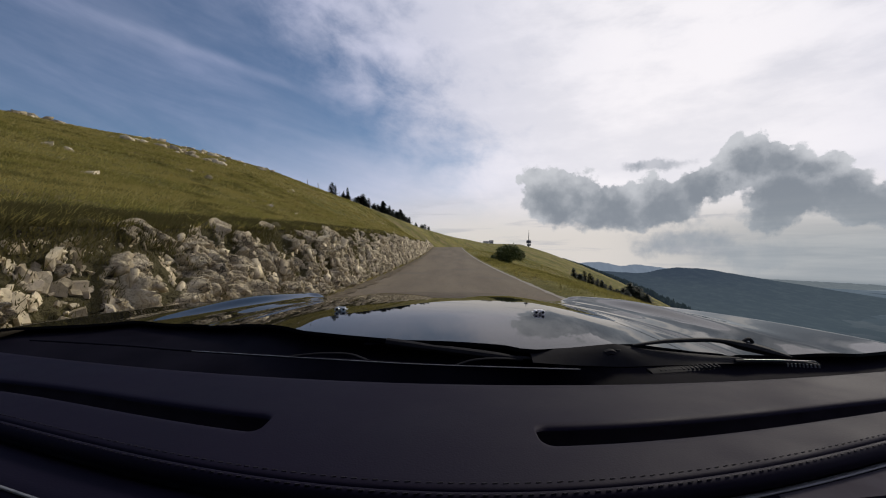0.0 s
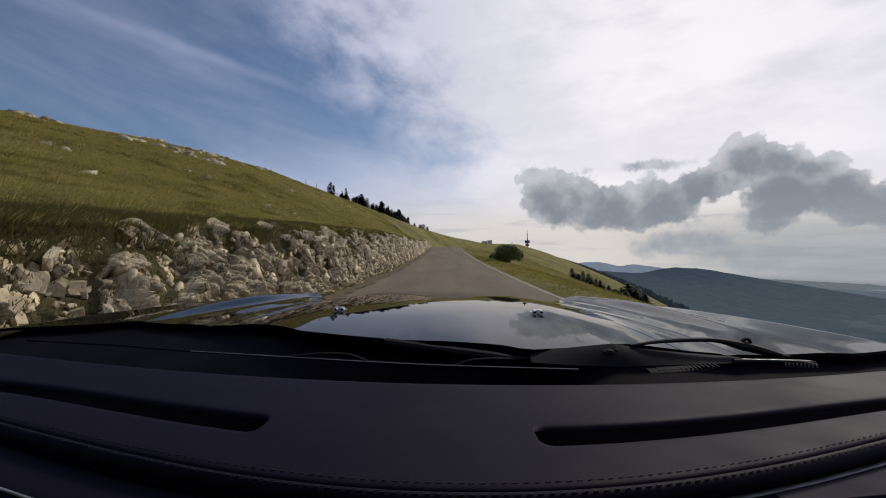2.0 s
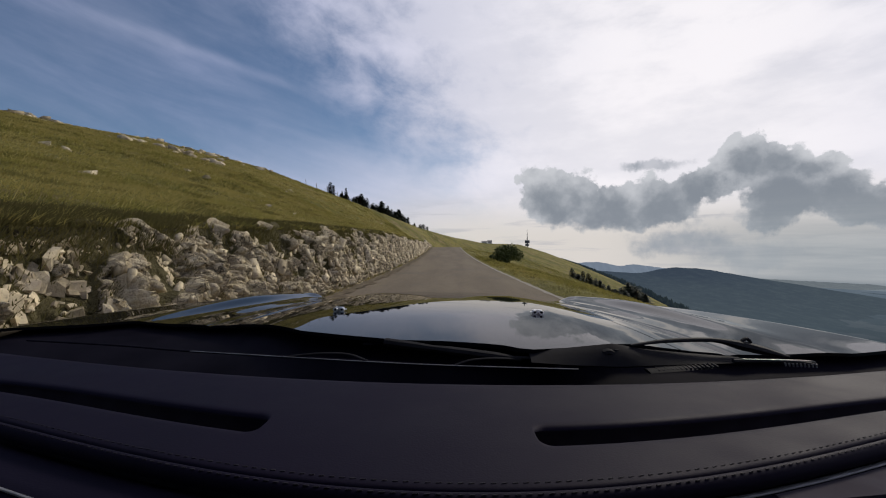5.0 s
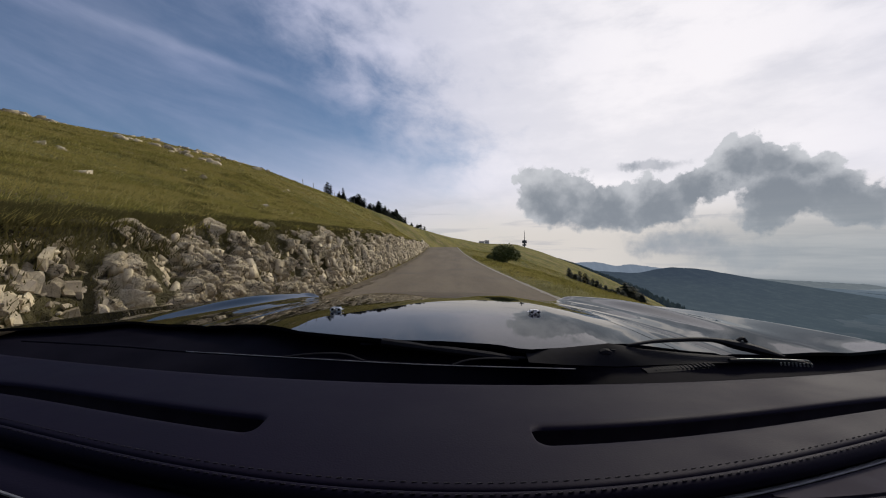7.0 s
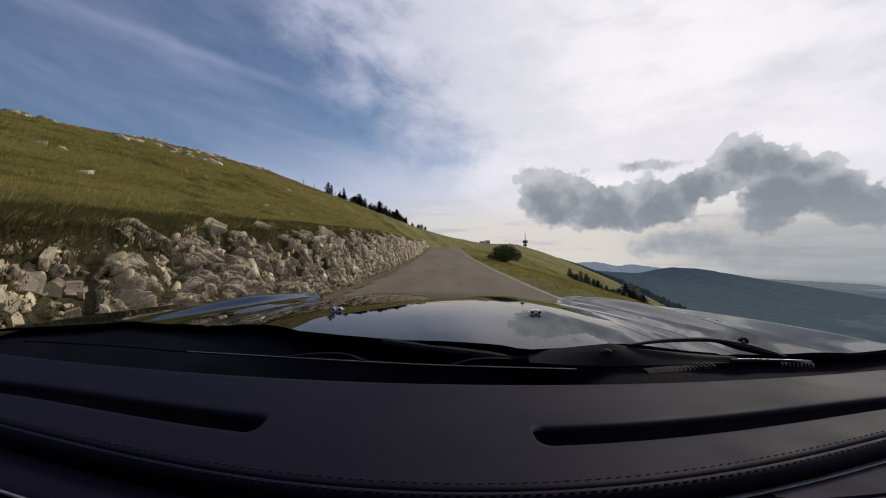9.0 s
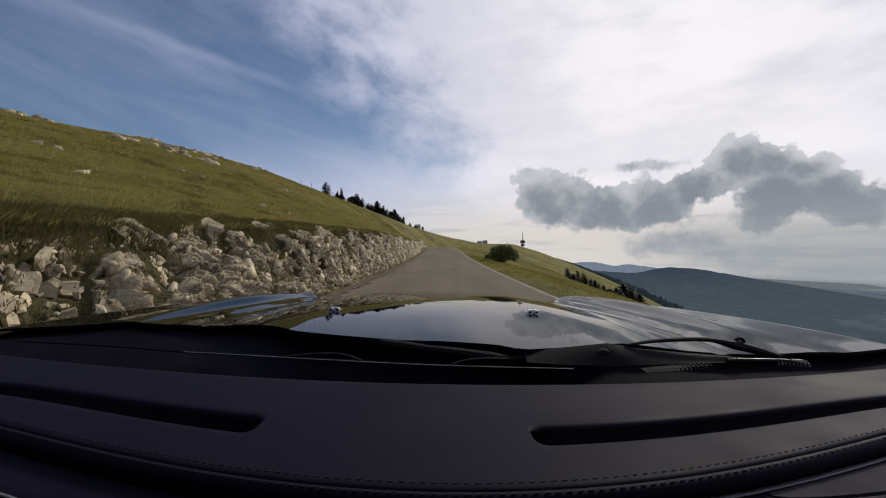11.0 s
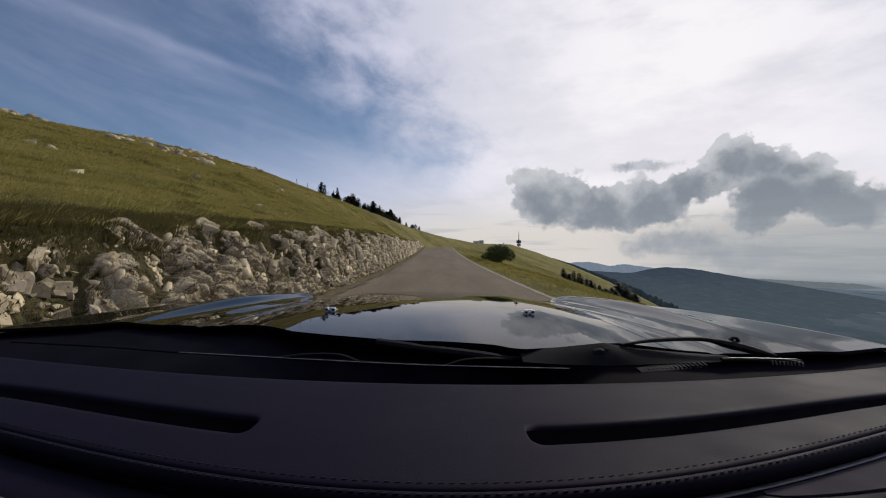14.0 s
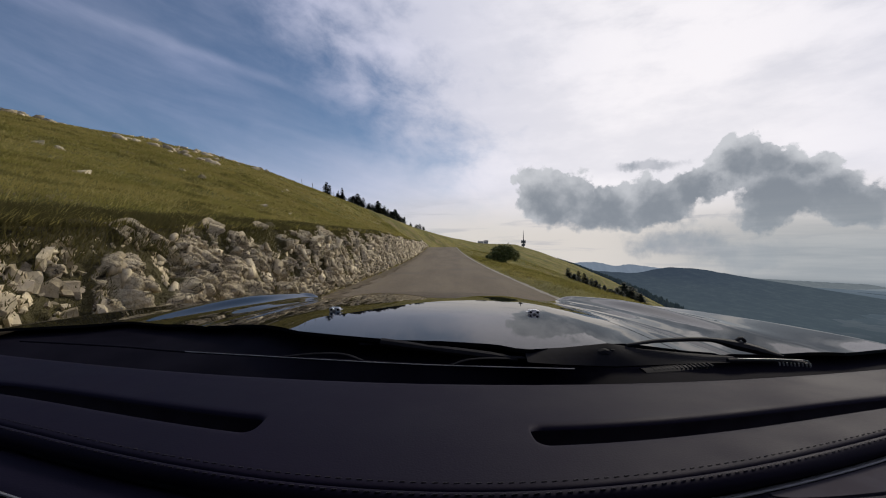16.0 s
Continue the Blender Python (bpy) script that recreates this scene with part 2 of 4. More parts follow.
def thin_leaf(name, build, through_light):
    """Grass or leaves: some light passes through."""
    def both(n, p, g):
        build(n, p, g)
        c = p["Base Color"].links[0].from_socket
        t = n.add("ShaderNodeBsdfTranslucent")
        n.put(t.inputs[0], c)
        m = n.add("ShaderNodeMixShader")
        m.inputs[0].default_value = through_light
        out = next(x for x in n.tree.nodes if x.type == "OUTPUT_MATERIAL")
        n.put(m.inputs[1], out.inputs[0].links[0].from_socket)
        n.put(m.inputs[2], t.outputs[0])
        n.put(out.inputs[0], m.outputs[0])
    return material(name, both, 0.85, 0.1)


def _blade(n, p, g):
    isl = g.outputs["Random Per Island"]
    pos = g.outputs["Position"]
    patch = n.step(n.noise(n.scaled(pos, (1.0, 0.4, 1.0)), 0.45, 6, 0.65), 0.44, 0.58)
    dull = n.step(n.noise(n.scaled(pos, (1.2, 0.45, 1.0)), 0.8, 6, 0.65), 0.50, 0.62)
    c = n.mix(isl, (0.112, 0.112, 0.020), (0.355, 0.308, 0.086))
    broad = n.step(n.noise(n.scaled(pos, (1.0, 0.4, 1.0)), 0.12, 4, 0.55), 0.40, 0.60)
    c = n.mix(n.math("MULTIPLY", broad, 0.60), c, (0.355, 0.306, 0.092))
    c = n.mix(n.math("MULTIPLY", patch, 0.65), c, (0.41, 0.330, 0.108))
    c = n.mix(n.math("MULTIPLY", dull, 0.70), c, (0.060, 0.056, 0.014))
    n.put(p["Base Color"], c)


def _leaf(dark, light):
    def build(n, p, g):
        c = n.mix(g.outputs["Random Per Island"], dark, light)
        n.put(p["Base Color"], n.mix(n.noise(g.outputs["Position"], 0.9, 3), c, dark))
    return build


def _plain(c, c2, scale, height=0.0):
    def build(n, p, g):
        f = n.noise(g.outputs["Position"], scale, 5, 0.6)
        n.put(p["Base Color"], n.mix(n.step(f, 0.3, 0.7), c, c2))
        if height:
            bump(n, p, f, 0.6, height)
    return build


def _paint(n, p, g):
    pos = n.add("ShaderNodeTexCoord").outputs["Object"]
    n.put(p["Base Color"], (0.0045, 0.0048, 0.006))
    p["Coat Weight"].default_value, p["Coat Roughness"].default_value, p["Coat IOR"].default_value = 1.0, 0.006, 1.132
    dust = n.step(n.noise(pos, 30.0, 6, 0.7), 0.45, 0.8, 0.004, 0.022)
    n.put(p["Coat Roughness"], dust)
    bump(n, p, n.noise(pos, 6.0, 2, 0.5), 0.02, 0.002)


def _leather(n, p, g):
    pos = n.add("ShaderNodeTexCoord").outputs["Object"]
    grain = n.add("ShaderNodeTexVoronoi", feature="SMOOTH_F1")
    n.put(grain.inputs["Vector"], pos)
    grain.inputs["Scale"].default_value = 620.0
    wear = n.noise(pos, 7.0, 6, 0.6)
    n.put(p["Base Color"], n.mix(n.step(wear, 0.3, 0.7), (0.0052, 0.0041, 0.0104), (0.0073, 0.0058, 0.0140)))
    n.put(p["Roughness"], n.step(wear, 0.3, 0.75, 0.58, 0.70))
    n.put(p["Specular Tint"], (0.76, 0.67, 1.0))
    bump(n, p, n.math("ADD", grain.outputs[0], n.math("MULTIPLY", wear, 0.5)), 0.10, 0.0010)


GROUND = material("alpine_grass_ground", _ground, 0.95, 0.1)
VALLEY = material("valley_fields_haze_glow", _valley, 1.0, 0.0)
ASPHALT = material("worn_asphalt", _asphalt, 0.9, 0.12)
EDGE = material("pale_road_edge", _plain((0.30, 0.27, 0.22), (0.20, 0.18, 0.14), 6.0, 0.01), 0.9, 0.2)
GRAVEL = material("dirt_gravel", _plain((0.072, 0.056, 0.034), (0.150, 0.122, 0.082), 5.0, 0.03), 0.95, 0.1)
ROCK = material("pale_limestone", _rock, 0.9, 0.2)
FACE = material("fractured_limestone", lambda n, p, g: _rock(n, p, g, True), 0.9, 0.2)
BLADE = thin_leaf("dry_grass_blades", _blade, 0.45)
WEED = thin_leaf("dark_weeds", _leaf((0.080, 0.074, 0.024), (0.190, 0.155, 0.060)), 0.4)
STRAW = thin_leaf("pale_straw", _leaf((0.29, 0.24, 0.070), (0.64, 0.54, 0.22)), 0.4)
NEEDLE = material("spruce_needles", _leaf((0.013, 0.020, 0.013), (0.032, 0.044, 0.026)), 0.8, 0.2)
LEAF = material("bush_leaves", _leaf((0.070, 0.084, 0.024), (0.18, 0.19, 0.060)), 0.7, 0.25)
BARK = material("spruce_bark", _plain((0.06, 0.048, 0.036), (0.11, 0.09, 0.07), 9.0, 0.02), 0.9, 0.2)
WOODGREY = material("weathered_wood", _plain((0.16, 0.14, 0.115), (0.26, 0.235, 0.2), 20.0, 0.005), 0.9, 0.2)
# far slopes and trees: the second and fourth colours are painted haze that glows
FAR_A = backdrop("forest_slope_haze_glow", (0.026, 0.034, 0.030), (0.030, 0.042, 0.066), (0.012, 0.017, 0.016), (0.048, 0.064, 0.082))
FAR_C = backdrop("foothill_haze_glow", (0.05, 0.06, 0.055), (0.100, 0.120, 0.142), (0.02, 0.025, 0.028), (0.12, 0.14, 0.155))
FAR_B = backdrop("far_range_haze_glow", (0.04, 0.05, 0.06), (0.15, 0.185, 0.235), (0.03, 0.04, 0.05), (0.15, 0.185, 0.235))
FAR_TREES = backdrop("far_conifers_haze_glow", (0.030, 0.038, 0.026), (0.010, 0.015, 0.022), (0.012, 0.018, 0.012), (0.016, 0.022, 0.032))
TOWER = material("tower_concrete", _plain((0.06, 0.06, 0.066), (0.09, 0.09, 0.096), 0.1), 0.8, 0.3)
WHITEWALL = material("lodge_render", _plain((0.42, 0.40, 0.37), (0.52, 0.50, 0.46), 0.2), 0.8, 0.3)
ROOF = material("lodge_roof", _plain((0.20, 0.18, 0.165), (0.27, 0.245, 0.22), 0.3), 0.8, 0.3)
PAINT = material("black_car_paint", _paint, 0.3, 0.0)
LEATHER = material("charcoal_leather", _leather, 0.5, 0.064)
PLASTIC = material("black_cowl_plastic", _plain((0.0075, 0.0072, 0.0090), (0.0110, 0.0107, 0.0130), 60.0, 0.0006), 0.75, 0.06)
COWL = material("black_scuttle", _plain((0.0036, 0.0033, 0.0062), (0.0072, 0.0066, 0.0108), 9.0, 0.0006), 0.75, 0.015)
RUBBER = material("wiper_rubber", _plain((0.012, 0.012, 0.013), (0.019, 0.019, 0.021), 80.0), 0.7, 0.08)
CAVITY = material("vent_cavity", _plain((0.034, 0.029, 0.040), (0.046, 0.041, 0.054), 30.0), 0.9, 0.1)
THREAD = material("dark_thread", _plain((0.016, 0.014, 0.021), (0.024, 0.022, 0.030), 300.0), 0.8, 0.2)
TRIMCLOTH = material("cabin_lining", _plain((0.02, 0.02, 0.022), (0.03, 0.03, 0.033), 40.0), 0.95, 0.1)


def _chrome(n, p, g):
    n.put(p["Base Color"], (0.72, 0.72, 0.74))
    p["Metallic"].default_value = 1.0
    n.put(p["Roughness"], n.step(n.noise(g.outputs["Position"], 200.0, 3), 0.3, 0.7, 0.26, 0.36))


CHROME = material("chrome", _chrome, 0.15)
BLADEMETAL = material("wiper_steel", _plain((0.10, 0.10, 0.105), (0.16, 0.16, 0.165), 50.0), 0.35, 0.5)


# ---- mesh helpers ----
def mesh_object(name, data, mat, parent=None, label=""):
    data.materials.append(mat)
    ob = new(name, data)
    if parent is not None:
        ob.parent = parent
    if label:
        tagged(ob, label)
    return ob


def part(name, bm, mat, parent=None, label="", smooth=True):
    me = bpy.data.meshes.new(name)
    bmesh.ops.recalc_face_normals(bm, faces=bm.faces)
    bm.to_mesh(me)
    bm.free()
    if smooth:
        me.shade_smooth()
        me.set_sharp_from_angle(angle=radians(38))
    return mesh_object(name, me, mat, parent, label)


def thing(name, at, label, category, group="", kind=""):
    ob = new(name)
    ob.location = at
    ob.empty_display_size = 0.1
    return tagged(ob, label, category, group, kind)


def raw_mesh(name, verts, faces, smooth=False):
    """A mesh from arrays; all faces have the same number of corners."""
    me = bpy.data.meshes.new(name)
    faces = np.asarray(faces, dtype=np.int32)
    k = faces.shape[1]
    me.vertices.add(len(verts))
    me.vertices.foreach_set("co", np.asarray(verts, dtype=np.float32).ravel())
    me.loops.add(faces.size)
    me.loops.foreach_set("vertex_index", faces.ravel())
    me.polygons.add(len(faces))
    me.polygons.foreach_set("loop_start", np.arange(0, faces.size, k, dtype=np.int32))
    me.update(calc_edges=True)
    me.validate()
    if smooth:
        me.shade_smooth()
    return me


def grid_bm(us, vs, f):
    """A sheet f(u, v) -> (x, y, z)."""
    bm = bmesh.new()
    rows = [[bm.verts.new(f(u, v)) for u in us] for v in vs]
    for a, b in zip(rows, rows[1:]):
        for i in range(len(us) - 1):
            bm.faces.new((a[i], a[i + 1], b[i + 1], b[i]))
    return bm


def thicken(bm, depth, along=(0, 0, -1)):
    """Gives a sheet a second face depth away, and closes its rim."""
    rim = [e for e in bm.edges if e.is_boundary]
    top = bm.verts[:]
    faces = [[v for v in f.verts] for f in bm.faces]
    low = {v: bm.verts.new(v.co + Vector(along) * depth) for v in top}
    for f in faces:
        bm.faces.new([low[v] for v in reversed(f)])
    for e in rim:
        a, c = e.verts
        bm.faces.new((a, c, low[c], low[a]))
    return bm


def smooth_path(points, per=6):
    pts = [Vector(p) for p in points]
    ext = [2 * pts[0] - pts[1], *pts, 2 * pts[-1] - pts[-2]]
    out = []
    for a, b, c, d in zip(ext, ext[1:], ext[2:], ext[3:]):
        for i in range(per):
            t = i / per
            out.append(0.5 * ((2 * b) + (c - a) * t + (2 * a - 5 * b + 4 * c - d) * t * t + (3 * b - a - 3 * c + d) * t ** 3))
    out.append(pts[-1])
    return out


def sweep(points, wide, high, sides=8, taper=None, per=6):
    """A rounded bar along a path: wide across, high upwards (radii)."""
    path = smooth_path(points, per)
    bm = bmesh.new()
    rings = []
    for i, p in enumerate(path):
        d = (path[min(i + 1, len(path) - 1)] - path[max(i - 1, 0)]).normalized()
        s = d.cross(Vector((0, 0, 1))).normalized()
        u = s.cross(d)
        k = taper(i / (len(path) - 1)) if taper else 1.0
        rings.append([bm.verts.new(p + s * math.cos(a) * wide * k + u * math.sin(a) * high * k)
                      for a in (2 * math.pi * j / sides for j in range(sides))])
    for a, b in zip(rings, rings[1:]):
        for j in range(sides):
            bm.faces.new((a[j], a[(j + 1) % sides], b[(j + 1) % sides], b[j]))
    bm.faces.new(rings[0])
    bm.faces.new(rings[-1])
    return bm


def box_bm(size, at=(0, 0, 0), bevel=0.0):
    bm = bmesh.new()
    bmesh.ops.create_cube(bm, size=1.0, matrix=Matrix.Translation(at) @ Matrix.Diagonal((*size, 1)))
    if bevel:
        bmesh.ops.bevel(bm, geom=bm.edges[:], offset=bevel, segments=2, affect="EDGES")
    return bm


def cone_bm(r0, r1, height, sides=10, at=(0, 0, 0)):
    bm = bmesh.new()
    bmesh.ops.create_cone(bm, cap_ends=True, segments=sides, radius1=r0, radius2=r1, depth=height,
                          matrix=Matrix.Translation(Vector(at) + Vector((0, 0, height / 2))))
    return bm


# ---- terrain ----
ROAD_HALF = 2.6


def smooth(v, lo, hi):
    t = np.clip((np.asarray(v, dtype=float) - lo) / (hi - lo), 0, 1)
    return t * t * (3 - 2 * t)


def road_x(y):
    d = np.maximum(np.asarray(y, dtype=float) - 75, 0)
    return 0.0021 * np.minimum(d, 90) ** 2 + 0.378 * np.maximum(d - 90, 0)


def road_z(y):
    y = np.asarray(y, dtype=float)
    rise = 0.00032 * np.maximum(np.minimum(y, 78) - 12, 0) ** 2
    return rise - 0.0007 * np.maximum(np.minimum(y, 150) - 78, 0) ** 2


def wall_height(y):
    return np.interp(y, (-30, 4, 13, 28, 50, 72, 95), (1.1, 1.36, 1.7, 2.0, 1.65, 1.15, 0.3))


# the mountain's outline round the car: heading (degrees), rise per metre, and how far off the crest lies
HEADING = (-180, -120, -90, -60, -45, -33.7, -27, -21.2, -12.5, -6.8, -3.2, 1.2, 3.4, 4.8, 9.4, 12.6, 16.8, 20.7, 24.4, 31, 45, 70, 120, 180)
RISE = (0.05, 0.20, 0.25, 0.230, 0.218, 0.206, 0.187, 0.161, 0.108, 0.0705, 0.046, 0.0242, 0.016, 0.012, 0.0095, -0.008, -0.036, -0.066, -0.096, -0.155, -0.25, -0.28, -0.25, 0.05)
CREST = (300, 60, 45, 46, 56, 70, 82, 94, 114, 150, 210, 420, 1200, 2200, 3150, 3000, 2700, 2300, 1900, 1700, 1500, 1300, 1300, 600)


def terrain(x, y):
    x, y = np.broadcast_arrays(np.asarray(x, dtype=float), np.asarray(y, dtype=float))
    r = np.hypot(x, y) + 1e-6
    head = np.degrees(np.arctan2(x, y))
    e, crest = np.interp(head, HEADING, RISE), np.exp(np.interp(head, HEADING, np.log(CREST)))
    u, zr = x - road_x(y), road_z(y)
    v = -u - ROAD_HALF - 0.25
    up = np.clip(v - 0.75, 0, 60)
    left = zr + (wall_height(y) - 0.04) * smooth(v, 0.34, 1.0) + 0.25 * up + 0.07 * up ** 2 / (up + 14)
    dn = np.clip(u - ROAD_HALF - 0.9, 0, 150)
    right = zr - 0.03 - 0.21 * dn - 0.26 * dn ** 2 / (dn + 25)
    near = np.where(u < -ROAD_HALF, left, np.where(u > ROAD_HALF, right, zr - 0.06))
    w = smooth(np.log(r), np.log(14.0), np.log(crest))
    w = w * np.where(u < 0, smooth(v, 0.6, 14), np.where(y < 150, smooth(dn, 0.0, 14), 1.0))
    w = np.maximum(w, smooth(y, 140, 300))
    z = near * (1 - w) + w * (EYE + e * np.minimum(r, crest))
    z = z - 0.22 * np.maximum(r - crest, 0) * smooth(head, 60, 10) - 0.30 * np.maximum(r - crest, 0) * smooth(head, 10, 30)
    rough = smooth(np.abs(u), 4, 12)
    z = z + rough * (0.10 * np.sin(0.55 * x + 1.3 * np.sin(0.21 * y)) * np.sin(0.43 * y + 0.7 * np.sin(0.33 * x)) + 0.06 * np.sin(1.7 * x + y) * np.sin(1.3 * y - 0.4 * x))
    z = z + smooth(r, 400, 1200) * 1.5 * np.sin(0.013 * x + 2 * np.sin(0.006 * y)) * np.sin(0.011 * y)* smooth(crest - r, 0, 500)
    floor_z = PLAIN + 6 * np.sin(0.004 * x) * np.sin(0.003 * y + 1)
    return np.maximum(z, floor_z)


def build_ground():
    phi = np.radians(np.concatenate([np.arange(-180, -62, 3.0), np.arange(-62, 56, 0.25), np.arange(56, 180, 3.0)]))
    r = np.concatenate([[0.4], np.exp(np.linspace(np.log(1.6), np.log(4940.0), 330))])
    P, R = np.meshgrid(phi, r)
    X, Y = R * np.sin(P), R * np.cos(P)
    Z = terrain(X, Y)
    n, k = len(phi), len(r)
    verts = np.stack([X, Y, Z], -1).reshape(-1, 3)
    i, j = np.meshgrid(np.arange(k - 1), np.arange(n), indexing="ij")
    j2 = (j + 1) % n
    faces = np.stack([i * n + j, i * n + j2, (i + 1) * n + j2, (i + 1) * n + j], -1).reshape(-1, 4)
    faces = np.concatenate([faces, [[0, n // 3, 2 * n // 3, n - 1]]])
    me = raw_mesh("ground", verts, faces, True)
    ob = mesh_object("ground", me, GROUND)
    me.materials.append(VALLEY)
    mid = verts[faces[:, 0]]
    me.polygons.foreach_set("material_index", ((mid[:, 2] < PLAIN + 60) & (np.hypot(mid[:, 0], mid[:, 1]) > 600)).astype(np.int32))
    tagged(ob, "grassy mountainside falling from a rocky bank to valley fields with a painted haze glow", "ground", kind="structure")


build_ground()


def build_road():
    ys = np.concatenate([np.arange(-30, 60, 0.5), np.arange(60, 150, 1.0)])
    us = np.linspace(-1, 1, 13)
    rng = np.random.RandomState(4)
    wob = np.interp(ys, np.arange(-30, 151, 1.5), rng.uniform(-0.10, 0.10, 121))
    verts, faces = [], []
    for k, y in enumerate(ys):
        for u in us:
            side = ROAD_HALF * u + (wob[k] if u < -0.95 else 0.4 * wob[-k - 1] if u > 0.95 else 0)
            verts.append((float(road_x(y)) + side, y, float(road_z(y)) + 0.035 * (1 - u * u) + 0.004))
    n = len(us)
    for k in range(len(ys) - 1):
        for i in range(n - 1):
            a = k * n + i
            faces.append((a, a + 1, a + n + 1, a + n))
    tagged(mesh_object("road", raw_mesh("road", verts, faces, True), ASPHALT),
           "narrow worn grey asphalt mountain road", "road", kind="structure")

    def strip(name, mat, u0, u1, lift, label, jag, cat):
        vs, fs = [], []
        rg = np.random.RandomState(9)
        for y in ys:
            a, b = u0 + rg.uniform(-jag, jag), u1 + rg.uniform(-jag, jag)
            for s in (a, b):
                vs.append((float(road_x(y)) + s, y, float(road_z(y)) + lift))
        for k in range(len(ys) - 1):
            fs.append((2 * k, 2 * k + 1, 2 * k + 3, 2 * k + 2))
        tagged(mesh_object(name, raw_mesh(name, vs, fs), mat), label, cat, kind="structure")

    strip("road_edge", EDGE, 2.46, 2.60, 0.016, "pale crumbling edge strip of the road", 0.03, "road edge")
    strip("road_shoulder", GRAVEL, -3.1, -2.30, 0.030, "brown dirt and gravel shoulder below the rocks", 0.16, "shoulder")


build_road()


def build_far():
    def range_mesh(name, mat, label, dist, tops, base, depth, seed):
        rng = np.random.RandomState(seed)
        ts = np.linspace(tops[0][0], tops[-1][0], 160)
        z = np.interp(ts, [a for a, _ in tops], [b for _, b in tops])
        z = np.convolve(np.pad(z, 4, mode="edge"), np.ones(9) / 9, "valid") + np.interp(ts, np.linspace(ts[0], ts[-1], 60), rng.uniform(-2.5, 2.5, 60))
        rows = 24
        verts, faces = [], []
        for k in range(rows + 1):
            f = k / rows
            fall = (1 - f) ** 1.25
            for i, t in enumerate(ts):
                gully = (16 * math.sin(i * 0.31 + 2 * math.sin(i * 0.07)) + 9 * math.sin(i * 0.83 + 5 * f)) * math.sin(math.pi * f)
                yy = dist - depth * f * (1.3 - 0.8 * i / len(ts))
                verts.append((t, yy + gully * 3, base + (z[i] - base) * fall + gully * 0.6))
        n = len(ts)
        for k in range(rows):
            for i in range(n - 1):
                a = k * n + i
                faces.append((a, a + 1, a + n + 1, a + n))
        tagged(mesh_object(name, raw_mesh(name, verts, faces, True), mat), label, "mountain", kind="structure")

    range_mesh("backdrop_forest_mountain", FAR_A, "dark forested mountain beyond the valley, its blue haze put in as glow", 3700,
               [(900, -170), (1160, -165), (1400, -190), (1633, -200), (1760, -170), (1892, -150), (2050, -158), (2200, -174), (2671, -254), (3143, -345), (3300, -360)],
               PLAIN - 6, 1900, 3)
    range_mesh("backdrop_foothill", FAR_C, "grey-green wooded foothill beside the plain, its haze put in as glow", 4150,
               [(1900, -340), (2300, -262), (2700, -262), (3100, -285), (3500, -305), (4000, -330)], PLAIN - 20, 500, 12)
    range_mesh("backdrop_far_range", FAR_B, "distant mountain range under cloud, pale blue from a painted haze glow", 4500,
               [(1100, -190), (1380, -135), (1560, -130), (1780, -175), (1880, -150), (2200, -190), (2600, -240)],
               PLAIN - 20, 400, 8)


build_far()


# ---- rocks ----
def chunk_mesh(seed):
    """An angular limestone block about one metre across, with flat broken faces."""
    rng = random.Random(seed)
    bm = bmesh.new()
    lean = (rng.uniform(-0.25, 0.25), rng.uniform(-0.25, 0.25))
    for x in (-0.5, 0.5):
        for y in (-0.5, 0.5):
            for z in (-0.5, 0.5):
                if rng.random() < 0.16:      # a broken corner
                    for q in ((0.35, 1, 1), (1, 0.35, 1), (1, 1, 0.35)):
                        bm.verts.new((x * q[0] + lean[0] * z, y * q[1] + lean[1] * z, z * q[2]))
                else:
                    k = rng.uniform(0.62, 1.12)
                    bm.verts.new(((x + lean[0] * z) * k * rng.uniform(0.8, 1.1), (y + lean[1] * z) * k * rng.uniform(0.8, 1.1), z * k))
    hull = bmesh.ops.convex_hull(bm, input=bm.verts[:])
    bmesh.ops.delete(bm, geom=[v for v in hull["geom_interior"] if isinstance(v, bmesh.types.BMVert)], context="VERTS")
    bmesh.ops.triangulate(bm, faces=bm.faces[:])
    me = bpy.data.meshes.new("rock")
    bm.to_mesh(me)
    bm.free()
    me.materials.append(ROCK)
    return me


CHUNKS = [chunk_mesh(s) for s in range(22)]
CHUNK_ARRAYS = []
for me in CHUNKS:
    co = np.array([v.co[:] for v in me.vertices])
    CHUNK_ARRAYS.append((co, np.array([p.vertices[:] for p in me.polygons])))


def joined_chunks(name, places, parent, label):
    verts, faces, base = [], [], 0
    for which, m in places:
        co, tri = CHUNK_ARRAYS[which]
        mm = np.array(m)
        verts.append(co @ mm[:3, :3].T + mm[:3, 3])
        faces.append(tri + base)
        base += len(co)
    ob = mesh_object(name, raw_mesh(name, np.concatenate(verts), np.concatenate(faces)), ROCK, parent, label)
    ob["kind"] = "stuff"
    return ob


